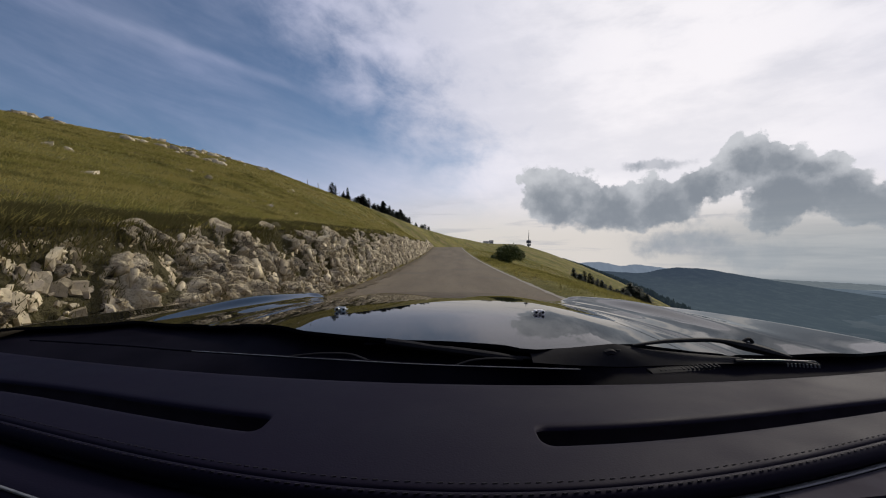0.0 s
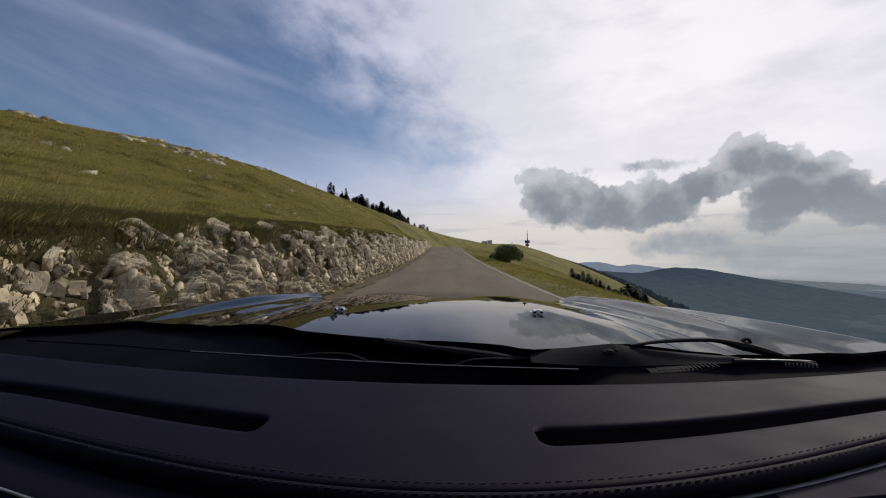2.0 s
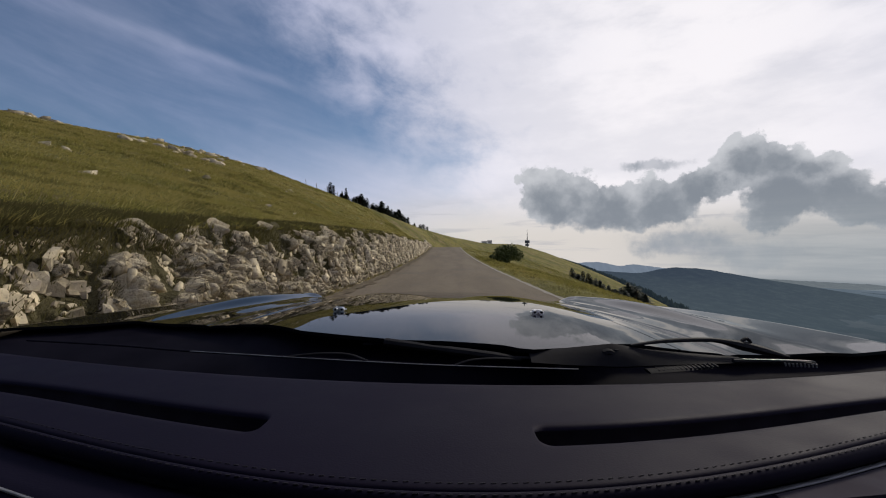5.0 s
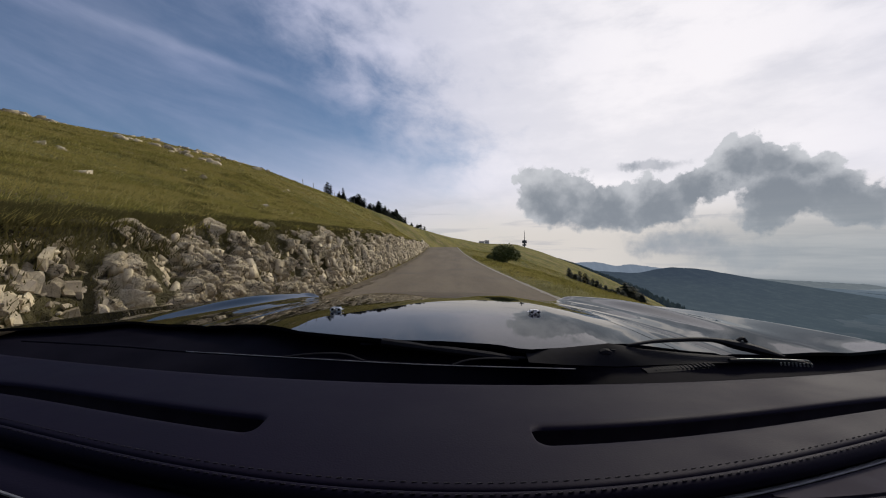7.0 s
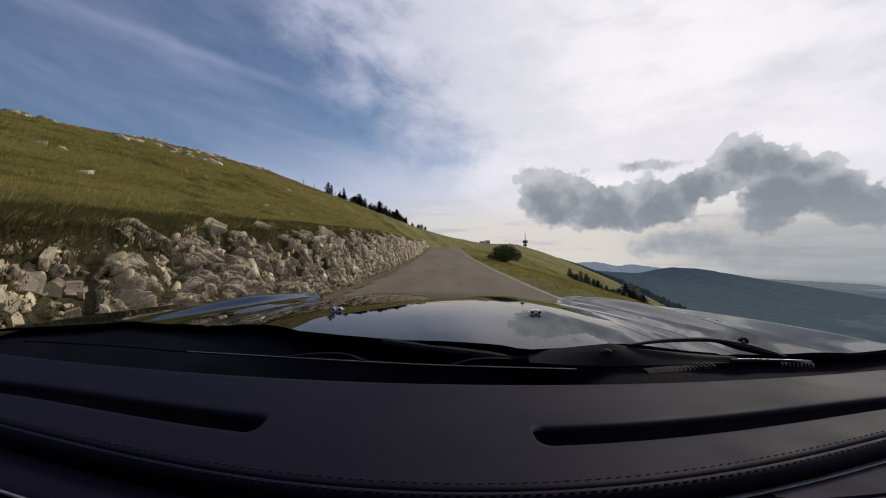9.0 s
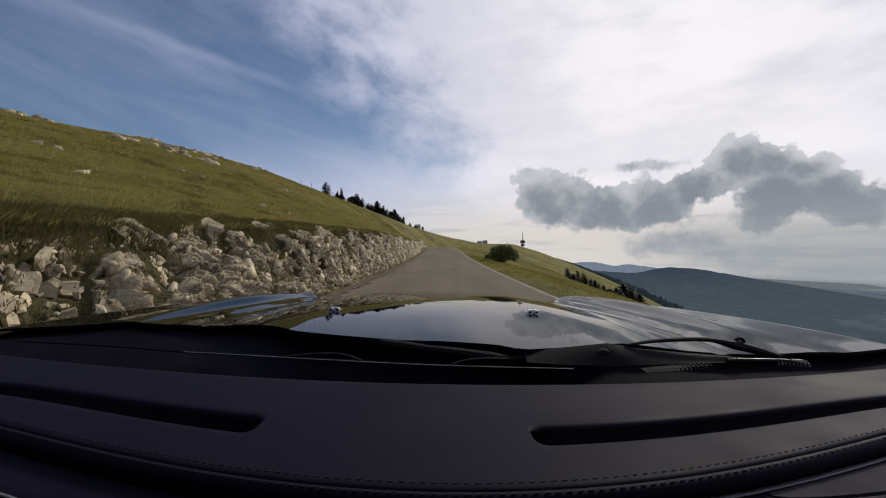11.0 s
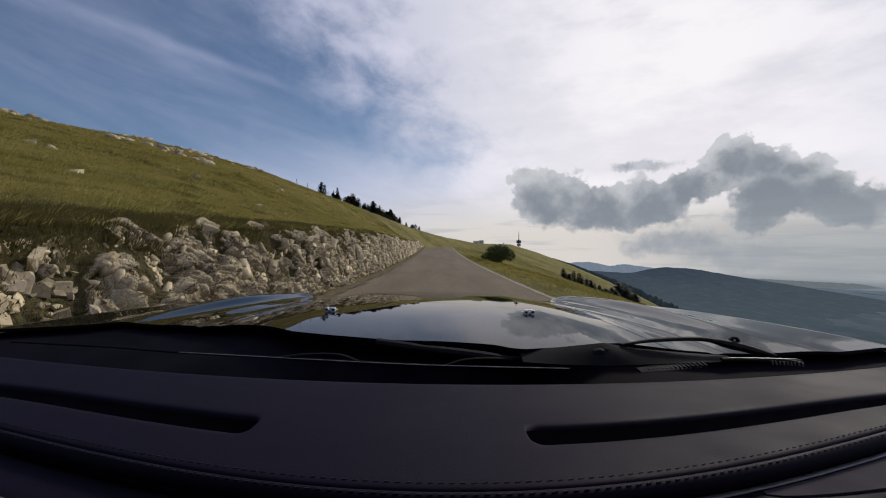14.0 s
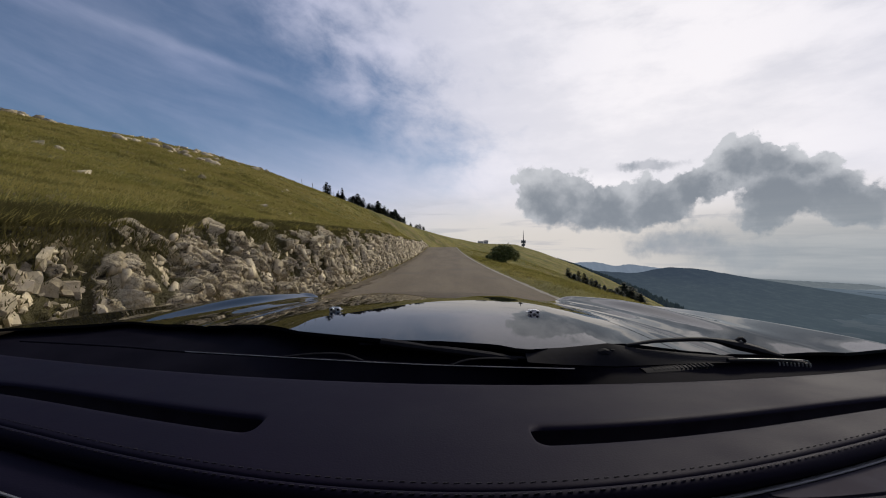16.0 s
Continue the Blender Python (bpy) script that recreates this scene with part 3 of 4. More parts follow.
def cells(a, c, size, seed):
    """Fractured blocks over a plane: for each place the block's number, its own coordinates and the width of the nearest joint."""
    a, c = a / size, c / size
    ia, ic = np.floor(a), np.floor(c)
    best, second = np.full(a.shape, 9.0), np.full(a.shape, 9.0)
    num, ra, rc = np.zeros(a.shape), np.zeros(a.shape), np.zeros(a.shape)
    for da in (-1, 0, 1):
        for dc in (-1, 0, 1):
            ga, gc = ia + da, ic + dc
            h = np.sin(ga * 127.1 + gc * 311.7 + seed * 17.3) * 43758.5453
            h2 = np.sin(ga * 269.5 + gc * 183.3 + seed * 5.9) * 28001.83
            qa, qc = ga + (h - np.floor(h)), gc + (h2 - np.floor(h2))
            d = np.maximum(np.abs(a - qa), np.abs(c - qc)) * 0.45 + 0.55 * np.hypot(a - qa, c - qc)
            nearer = d < best
            second = np.where(nearer, best, np.minimum(second, d))
            best = np.where(nearer, d, best)
            num = np.where(nearer, (h + h2) % 1.0, num)
            ra, rc = np.where(nearer, a - qa, ra), np.where(nearer, c - qc, rc)
    return num, ra * size, rc * size, (second - best) * size


def bank_relief(y, level):
    """How far the rock face stands out from the earth of the bank, and how earthy it is."""
    ty, tl = y + 0.55 * level + 0.05 * np.sin(5 * level + y), level + 0.22 * np.sin(0.9 * y)
    out = np.zeros(y.shape)
    for size, push, lean, gap, seed in ((0.55, 0.16, 0.36, 0.12, 1), (0.19, 0.10, 0.95, 0.085, 2), (0.075, 0.050, 1.15, 0.045, 3)):
        n, a, c, edge = cells(ty, tl * 0.8, size, seed)
        g1, g2 = np.sin(n * 91.7), np.sin(n * 57.3 + 2)
        out = out + push * n + lean * (g1 * a * 0.7 + g2 * c) * 0.6 - gap * (1 - 0.85 * smooth(y, 8, 18)) * np.exp(-(edge / (0.11 * size)) ** 2)
    soil = (0.8 * np.sin(0.83 * y + 1.7 * np.sin(0.31 * y)) * np.sin(2.1 * level + 0.6 * y) + 0.5 * np.sin(3.3 * y + 5 * level + np.sin(5 * level)) + 0.55 * np.sin(7.7 * y - 6.0 * level + 2 * np.sin(1.9 * y)) - 0.25 + 0.45 * smooth(level, 0.8, 1.5) + 0.55 * smooth(-y, -5.0, -3.4))
    earth = smooth(soil, 0.10, 0.60)
    tone = 0.40 * cells(ty, tl * 0.8, 0.19, 2)[0] + 0.25 * cells(ty, tl * 0.8, 0.55, 1)[0] + 0.35 * cells(ty, tl * 0.8, 0.075, 3)[0]
    return 1.0 * out * (1 - 0.85 * earth) - 0.07 * earth, np.maximum(earth, 0.12), tone


def build_bank():
    rng = random.Random(21)
    bank = thing("rock_wall", (-2.9, 8, 0), "broken pale limestone rock bank with earth and weeds in its gaps", "rock wall")
    back = Matrix.Translation(bank.location).inverted()
    ys = np.concatenate([np.arange(-14, 1.0, 0.10), np.arange(1.0, 12, 0.017), np.arange(12, 30, 0.032), np.arange(30, 84, 0.075)])
    fs = np.linspace(0, 1, 92)
    Y, Fv = np.meshgrid(ys, fs, indexing="ij")
    H = wall_height(Y)
    L = Fv * H
    relief, earth, tone = bank_relief(Y, L)
    relief = relief * smooth(Fv, 1.02, 0.86) * smooth(Fv, -0.05, 0.08)
    lift = (0.16 * np.sin(1.1 * Y + 2 * np.sin(0.5 * Y)) + 0.10 * np.sin(3.1 * Y) + 0.07 * np.sin(7.7 * Y + 1)) * Fv
    X = road_x(Y) - ROAD_HALF - 0.22 - 0.66 * Fv ** 1.15 + relief
    Z = road_z(Y) - 0.05 + L + lift * 0.6 + 0.25 * relief
    verts = np.stack([X, Y, Z], -1).reshape(-1, 3) - np.array(bank.location)
    n = len(fs)
    i, j = np.meshgrid(np.arange(len(ys) - 1), np.arange(n - 1), indexing="ij")
    faces = np.stack([i * n + j, i * n + j + 1, (i + 1) * n + j + 1, (i + 1) * n + j], -1).reshape(-1, 4)
    me = raw_mesh("rock_face", verts, faces)
    me.attributes.new("earth", "FLOAT", "POINT").data.foreach_set("value", earth.ravel().astype(np.float32))
    me.attributes.new("tone", "FLOAT", "POINT").data.foreach_set("value", tone.ravel().astype(np.float32))
    mesh_object("rock_face", me, FACE, bank, "fractured limestone face with earthy pockets")
    places = []

    def bare(y, f):
        """How stony the bank is there: stones come in patches, and thin out to single ones under the turf."""
        v = math.sin(0.9 * y + 1.7 * math.sin(0.37 * y)) * math.sin(2.3 * f + 0.7 * y) + 0.6 * math.sin(2.7 * y + 4 * f) * math.sin(5.1 * f - 1.1 * y)
        return v + 0.40 - 0.7 * max(0.0, f - 0.70) / 0.30 - 0.45 * float(smooth(-y, -5.0, -3.4))

    stones = []
    for y0, y1, count, sizes in ((1.2, 7.0, 900, (0.03, 0.04, 0.055, 0.07, 0.09, 0.13)), (7.0, 15.0, 900, (0.04, 0.06, 0.08, 0.10, 0.13, 0.19)),
                                 (15.0, 32.0, 900, (0.09, 0.12, 0.15, 0.19, 0.26)), (32.0, 80.0, 900, (0.17, 0.22, 0.28, 0.36))):
        for _ in range(count):
            y = rng.uniform(y0, y1)
            f = rng.uniform(0.0, 0.88)
            b = bare(y, f) + (0.36 if y > 12 else 0.0)
            if b < 0.05 and rng.random() < 0.86:
                continue
            size = rng.choice(sizes) * (1.0 if b > 0.25 else 0.75)
            if b > 0.6 and rng.random() < 0.04:
                size *= 1.7
            stones.append((y, f, size, rng.random() < (0.35 if y < 9 else 0.7)))
    sy, sf = np.array([q[0] for q in stones]), np.array([q[1] for q in stones])
    sh, sx, sz = wall_height(sy), road_x(sy), road_z(sy)
    proud = bank_relief(sy, sf * sh)[0] * np.minimum(1.0, sf * 8)
    for k, (y, f, size, slab) in enumerate(stones):
        bed = (size * rng.uniform(0.45, 0.7), size * rng.uniform(0.8, 1.7), size * rng.uniform(0.55, 1.0))
        if slab:
            bed = (size * rng.uniform(0.45, 0.65), size * rng.uniform(0.6, 1.1), size * rng.uniform(1.0, 1.8))
        m = (Matrix.Translation((float(sx[k]) - ROAD_HALF - 0.24 - 0.66 * f ** 1.15 + 0.9 * float(proud[k]) - 0.12 * size, y, float(sz[k]) - 0.03 + f * float(sh[k]) + 0.22 * float(proud[k])))
             @ Euler((rng.gauss(-0.35 if slab else 0.1, 0.35), rng.gauss(-0.25, 0.3), rng.uniform(-0.6, 0.6))).to_matrix().to_4x4() @ Matrix.Diagonal((*bed, 1)))
        places.append((rng.randrange(len(CHUNKS)), back @ m))
    for k in range(110):        # fallen pieces at the foot
        y = rng.uniform(2, 60)
        s = rng.uniform(0.03, 0.10) * (1 if y < 20 else 1.5)
        m = (Matrix.Translation((float(road_x(y)) - rng.uniform(2.62, 2.9), y, float(road_z(y)) + 0.3 * s))
             @ Euler((0, 0, rng.uniform(0, 6))).to_matrix().to_4x4() @ Matrix.Diagonal((s, s * 1.4, s * 0.8, 1)))
        places.append((rng.randrange(len(CHUNKS)), back @ m))
    near = sorted(range(len(places)), key=lambda q: places[q][1].translation.y)[:300]
    for q in near:
        ob = new("rock", CHUNKS[places[q][0]])
        ob.parent = bank
        ob.matrix_basis = places[q][1]
    chosen = set(near)
    joined_chunks("rock_rubble", [p for q, p in enumerate(places) if q not in chosen], bank, "smaller broken limestone pieces")


build_bank()


def build_outcrops():
    rng = random.Random(5)
    for cx, cy, count, spread, big in ((-22, 38, 26, 2.6, 0.8), (-31, 52, 22, 3.0, 0.8), (-40, 41, 30, 3.5, 0.9), (-34, 66, 26, 4.5, 0.9)):
        z = float(terrain(cx, cy))
        ob = thing("rock_outcrop", (cx, cy, z), "pale limestone outcrop breaking through the grassy slope", "rock", "outcrops on the slope")
        places = []
        for _ in range(count):
            px, py = rng.gauss(0, spread), rng.gauss(0, spread * 0.6)
            s = big * rng.uniform(0.25, 1.0)
            zz = float(terrain(cx + px, cy + py)) - z
            places.append((rng.randrange(9), Matrix.Translation((px, py, zz + 0.02)) @ Euler((rng.uniform(-.3, .3), rng.uniform(-.3, .3), rng.uniform(0, 6))).to_matrix().to_4x4() @ Matrix.Diagonal((s * 1.5, s, s * 0.6, 1))))
        joined_chunks("broken_limestone", places, ob, "")
    for h0, h1, count in ((-45.0, -41.0, 16), (-25.5, -22.0, 16)):      # ledges along the skyline
        mid = 0.5 * (h0 + h1)
        r0 = float(np.exp(np.interp(mid, HEADING, np.log(CREST)))) - 2.0
        cx, cy = r0 * math.sin(radians(mid)), r0 * math.cos(radians(mid))
        z = float(terrain(cx, cy))
        ob = thing("rock_outcrop", (cx, cy, z), "low ledge of grey limestone along the grassy crest", "rock", "outcrops on the slope")
        places = []
        for _ in range(count):
            h = rng.uniform(h0, h1)
            r = float(np.exp(np.interp(h, HEADING, np.log(CREST)))) - rng.uniform(2.5, 9.0)
            px, py = r * math.sin(radians(h)), r * math.cos(radians(h))
            s = rng.uniform(0.3, 0.8)
            places.append((rng.randrange(9), Matrix.Translation((px - cx, py - cy, float(terrain(px, py)) - z - 0.05)) @ Euler((rng.uniform(-.3, .3), rng.uniform(-.3, .3), rng.uniform(0, 6))).to_matrix().to_4x4() @ Matrix.Diagonal((s * 1.7, s, s * 0.34, 1))))
        joined_chunks("broken_limestone", places, ob, "")
    for k in range(34):
        x, y = -rng.uniform(6, 34), rng.uniform(5, 70)
        s = rng.uniform(0.10, 0.32)
        ob = new("field_stone", CHUNKS[rng.randrange(9)])
        ob.matrix_basis = Matrix.Translation((x, y, float(terrain(x, y)) - 0.02 * s)) @ Euler((0.2, 0.1, rng.uniform(0, 6))).to_matrix().to_4x4() @ Matrix.Diagonal((s * 1.4, s, s * 0.7, 1))
        tagged(ob, "small pale stone lying in the grass", "stone", "stones on the slope")


build_outcrops()


# ---- grass ----
def build_grass():
    rng = np.random.RandomState(11)

    def blades(x, y, tall, wide, rest=None, flat=1.0):
        k = len(x)
        z = terrain(x, y) - 0.02
        if rest is not None:
            z = np.maximum(z, rest)
        a = rng.uniform(0, 2 * np.pi, k)
        lean = rng.uniform(0.4, 1.9, k) * tall * flat
        la = rng.normal(0.3, 1.1, k)
        dx, dy = np.cos(a) * wide / 2, np.sin(a) * wide / 2
        base = np.stack([x, y, z], -1)
        side = np.stack([dx, dy, np.zeros(k)], -1)
        tip = base + np.stack([np.cos(la) * lean, np.sin(la) * lean, tall], -1)
        verts = np.stack([base - side, base + side, tip], 1).reshape(-1, 3)
        return verts

    def cloudy(n, r0, r1, h0, h1, clump):
        c = max(1, n // clump)
        r = np.sqrt(rng.uniform(r0 ** 2, r1 ** 2, c))
        h = np.radians(rng.uniform(h0, h1, c))
        x, y = np.repeat(r * np.sin(h), clump), np.repeat(r * np.cos(h), clump)
        s = np.repeat(rng.uniform(0.06, 0.22, c) * (1 + r / 40), clump)
        x, y = x + rng.normal(0, 1, c * clump) * s, y + rng.normal(0, 1, c * clump) * s
        t = np.repeat(rng.uniform(0.55, 1.25, c), clump)
        return x, y, t

    sets = []
    for n, r0, r1, h0, h1 in ((110000, 4, 16, -60, -8), (130000, 14, 40, -58, -4), (110000, 38, 95, -56, -2), (50000, 3, 45, 3, 30), (40000, 40, 130, 0.5, 26)):
        x, y, t = cloudy(n, r0, r1, h0, h1, 14)
        u = x - road_x(y)
        ok = (u < -ROAD_HALF - 0.95) | (u > ROAD_HALF + 0.25)
        x, y, t = x[ok], y[ok], t[ok]
        r = np.hypot(x, y)
        tall = t * rng.uniform(0.05, 0.15, len(x)) * (0.5 + 0.5 * smooth(r, 8, 26))
        sets.append(blades(x, y, tall, 0.011 + 0.0012 * r, None, 0.6))
    # tufts that hang over the rim of the rocks and grow in their gaps
    k = 26000
    y = rng.uniform(2, 75, k)
    x = road_x(y) - ROAD_HALF - 0.25 - rng.uniform(0.55, 1.25, k)
    clump = np.sin(3.1 * y) * np.sin(1.3 * y + 1) * 0.5 + 0.6
    sets.append(blades(x, y, clump * rng.uniform(0.05, 0.17, k), 0.009 + 0.0008 * y, road_z(y) + wall_height(y) - 0.05))
    k = 6000
    y = rng.uniform(2, 75, k)
    x = road_x(y) - ROAD_HALF - 0.1 - np.abs(rng.normal(0, 0.22, k))
    sets.append(blades(x, y, rng.uniform(0.05, 0.2, k), 0.008 + 0.0008 * y))
    x, y, t = cloudy(64000, 5, 60, -58, -5, 16)
    ok = x - road_x(y) < -ROAD_HALF - 1.3
    straw = blades(x[ok], y[ok], rng.uniform(0.06, 0.16, ok.sum()), 0.008 + 0.0013 * np.hypot(x[ok], y[ok]), None, 1.3)
    tagged(mesh_object("straw", raw_mesh("straw", straw, np.arange(len(straw)).reshape(-1, 3)), STRAW), "pale dry straw lying in the grass", "grass", kind="stuff")
    weeds = []
    for n, v0, v1, hi, reach in ((140000, 0.56, 1.5, 0.12, 75), (52000, 0.02, 0.72, 0.07, 60)):
        c = n // 18
        y = rng.uniform(1.5, reach, c) if reach == 60 else 1.5 + (reach - 1.5) * rng.uniform(0, 1, c) ** 1.5
        v = rng.uniform(v0, v1, c)
        keep = np.sin(1.9 * y + 2 * np.sin(0.7 * y)) + np.sin(4.3 * y + 6 * v) + rng.normal(0, 0.5, c) > (-1.2 if reach == 75 else 0.35)
        y, v = np.repeat(y[keep], 18), np.repeat(v[keep], 18)
        k = len(y)
        y, v = y + rng.normal(0, 0.10, k), v + rng.normal(0, 0.07, k)
        x = road_x(y) - ROAD_HALF - 0.25 - v
        f = np.clip(v / 0.66, 0, 1) ** (1 / 1.15)
        w = blades(x, y, rng.uniform(0.25, 1.0, k) * hi, 0.010 + 0.0009 * y, road_z(y) - 0.06 + wall_height(y) * f, 0.55)
        w = w + np.array((0.12 if reach == 60 else 0.09, 0, 0.0))
        weeds.append(w)
    wv = np.concatenate(weeds)
    tagged(mesh_object("weeds", raw_mesh("weeds", wv, np.arange(len(wv)).reshape(-1, 3)), WEED), "dark brownish weeds on the rim and in the gaps of the rocks", "weeds", kind="stuff")
    verts = np.concatenate(sets)
    faces = np.arange(len(verts)).reshape(-1, 3)
    tagged(mesh_object("grass", raw_mesh("grass", verts, faces), BLADE), "olive and straw-coloured alpine grass on the slope", "grass", kind="stuff")


build_grass()


# ---- trees ----
def conifer(name, height, seed, label):
    rng = random.Random(seed)
    tree = thing(name, (0, 0, 0), label, "tree", "conifers on the ridge")
    part("trunk", cone_bm(height * 0.028, height * 0.004, height * 0.97, 8), BARK, tree)
    verts, faces = [], []
    layers = 26
    for k in range(layers):
        f = k / (layers - 1)
        z = height * (0.06 + 0.92 * f)
        reach = height * 0.26 * (1 - f) ** 0.6 * rng.uniform(0.55, 1.25) + height * 0.015
        for b in range(rng.randint(6, 9) if f < 0.8 else 5):
            if rng.random() < 0.08:
                continue
            a = rng.uniform(0, 2 * math.pi)
            ln = reach * rng.uniform(0.55, 1.2)
            out = Vector((math.cos(a), math.sin(a), 0))
            side = Vector((-out.y, out.x, 0))
            for s in range(7):
                q = (s + 0.6) / 7
                c = out * ln * q + Vector((0, 0, z - ln * 0.16 * q + ln * 0.20 * q * q))
                w = height * 0.026 * (1.15 - 0.6 * q) * rng.uniform(0.7, 1.4)
                for flip in (-1, 1):
                    i = len(verts)
                    tip = c + side * flip * w * 1.6 + out * w * 1.1 - Vector((0, 0, w * rng.uniform(0.2, 0.9)))
                    verts += [c - out * w * 0.7, c + out * w * 0.9 + Vector((0, 0, w * 0.25)), tip]
                    faces.append((i, i + 1, i + 2))
    mesh_object("crown", raw_mesh("crown", verts, faces), NEEDLE, tree)
    return tree


def bush(name, radius, high, seed, label):
    rng = random.Random(seed)
    ob = thing(name, (0, 0, 0), label, "bush")
    bm = bmesh.new()
    for _ in range(7):
        a = rng.uniform(0, 6.28)
        p = Vector((math.cos(a) * radius * 0.5, math.sin(a) * radius * 0.5, high * 0.6))
        m = Vector((0, 0, 1)).rotation_difference(p).to_matrix().to_4x4()
        bmesh.ops.create_cone(bm, cap_ends=True, segments=6, radius1=0.05, radius2=0.015, depth=p.length, matrix=m @ Matrix.Translation((0, 0, p.length / 2)))
    part("stem", bm, BARK, ob)
    verts, faces = [], []
    blobs = [(rng.uniform(-0.7, 0.7) * radius, rng.uniform(-0.6, 0.6) * radius, rng.uniform(0.3, 0.75) * high, rng.uniform(0.3, 0.5) * radius) for _ in range(11)]
    for _ in range(5200):
        bx, by, bz, br = rng.choice(blobs)
        d = Vector((rng.gauss(0, 1), rng.gauss(0, 1), rng.gauss(0, 0.8))).normalized() * br * rng.uniform(0.6, 1.08)
        c = Vector((bx, by, max(bz, 0.1))) + d
        if c.z < 0.02:
            continue
        i = len(verts)
        s = rng.uniform(0.04, 0.10)
        e1 = Vector((rng.gauss(0, 1), rng.gauss(0, 1), rng.gauss(0, 1))).normalized() * s
        e2 = Vector((rng.gauss(0, 1), rng.gauss(0, 1), rng.gauss(0, 1))).normalized() * s
        verts += [c - e1, c + e2, c + e1, c - e2]
        faces.append((i, i + 1, i + 2, i + 3))
    mesh_object("crown", raw_mesh("crown", verts, faces), LEAF, ob)
    return ob


def on_ground(x, y, sink=0.1, turn=0.0):
    return pose(x, y, float(terrain(x, y)) - sink, 0, 0, turn)


def build_trees():
    rng = random.Random(14)
    kinds = [conifer("spruce_tree", h, s, "dark green wind-bent spruce tree on the ridge") for h, s in ((2.6, 1), (3.2, 2), (2.1, 3))]
    spots = []
    # groups along the crest of the grassy slope: heading in degrees, distance
    for h0, h1, count, back in ((-14.4, -12.4, 10, 3), (-12.0, -9.5, 20, 4), (-9.4, -5.6, 62, 9), (-5.8, -3.0, 34, 9)):
        clumps = [rng.uniform(h0, h1) for _ in range(max(2, count // 7))]
        for _ in range(count):
            h = rng.choice(clumps) + rng.gauss(0, 0.38)
            r = float(np.exp(np.interp(h, HEADING, np.log(CREST)))) - rng.uniform(0, back)
            spots.append((r * math.sin(radians(h)), r * math.cos(radians(h)), rng.uniform(0.45, 1.3) * rng.uniform(0.7, 1.0)))
    # the row along the lower slope towards the valley
    for k in range(34):
        h = 15.9 + k * 0.19 + rng.uniform(-0.25, 0.25)
        r = 74 + rng.uniform(-7, 7)
        spots.append((r * math.sin(radians(h)), r * math.cos(radians(h)), rng.uniform(0.30, 0.62)))
    for x, y, s in ((35.4, 86, 1.05), (36.2, 87.5, 1.3), (37.0, 88, 1.4), (37.8, 88.5, 1.35), (38.6, 86.2, 1.25), (39.4, 88, 1.0), (36.6, 85.4, 0.9), (38.2, 87, 1.3)):
        spots.append((x, y, s))
    for k, (x, y, s) in enumerate(spots):
        m = on_ground(x, y, 0.15, rng.uniform(0, 360))
        if k < 3:
            kinds[k].matrix_basis = m
        else:
            wide = 2.6 if x > 35 else 1.9
            wide *= rng.uniform(0.75, 1.35)
            copy_thing(kinds[k % 3], m @ Euler((rng.gauss(0, 0.07), rng.gauss(0.05, 0.07), 0)).to_matrix().to_4x4() @ Matrix.Diagonal((s * wide, s * wide, s * rng.uniform(0.7, 1.05), 1)))
    b = bush("bush", 1.35, 1.75, 6, "dense dark green bush on the grass verge")
    b.matrix_basis = on_ground(5.6, 41, 0.05)
    b2 = bush("bush", 0.5, 0.5, 7, "low dark green bush on the grass verge")
    b2.matrix_basis = on_ground(5.0, 46, 0.05)


build_trees()


def build_forest():
    """Dark belt of far trees where the mountain's flank rolls over into the valley."""
    rng = np.random.RandomState(23)
    k = 5200
    h = 14.6 + 16.0 * rng.uniform(0, 1, k) ** 0.8
    crest = np.exp(np.interp(h, HEADING, np.log(CREST)))
    depth = np.interp(h, (14.6, 18.0, 22.0, 31.0), (0.04, 0.30, 0.55, 0.70))
    r = crest * (1.0 - depth * rng.uniform(0, 1, k) ** 1.3)
    x, y = r * np.sin(np.radians(h)), r * np.cos(np.radians(h))
    base = np.stack([x, y, terrain(x, y) - 1.0], -1)
    tall, wide = rng.uniform(7, 15, k) * np.interp(h, (14.6, 17.5), (0.5, 1.0)), rng.uniform(3.0, 6.0, k)
    a = rng.uniform(0, 2 * np.pi, k)
    verts = []
    for j in range(5):
        t = a + 2 * np.pi * j / 5
        low = wide * rng.uniform(0.7, 1.2, k)
        verts.append(base + np.stack([np.cos(t) * low, np.sin(t) * low, 0.12 * tall], -1))
    verts.append(base + np.stack([np.zeros(k), np.zeros(k), tall], -1))
    verts = np.stack(verts, 1).reshape(-1, 3)
    one = np.array([(j, (j + 1) % 5, 5) for j in range(5)])
    faces = (np.arange(k)[:, None, None] * 6 + one).reshape(-1, 3)
    # the far trees' material emits a faint blue in place of haze
    tagged(mesh_object("far_forest", raw_mesh("far_forest", verts, faces), FAR_TREES), "dark belt of far conifers on the valley side with a faint haze glow", "forest", kind="stuff")


build_forest()


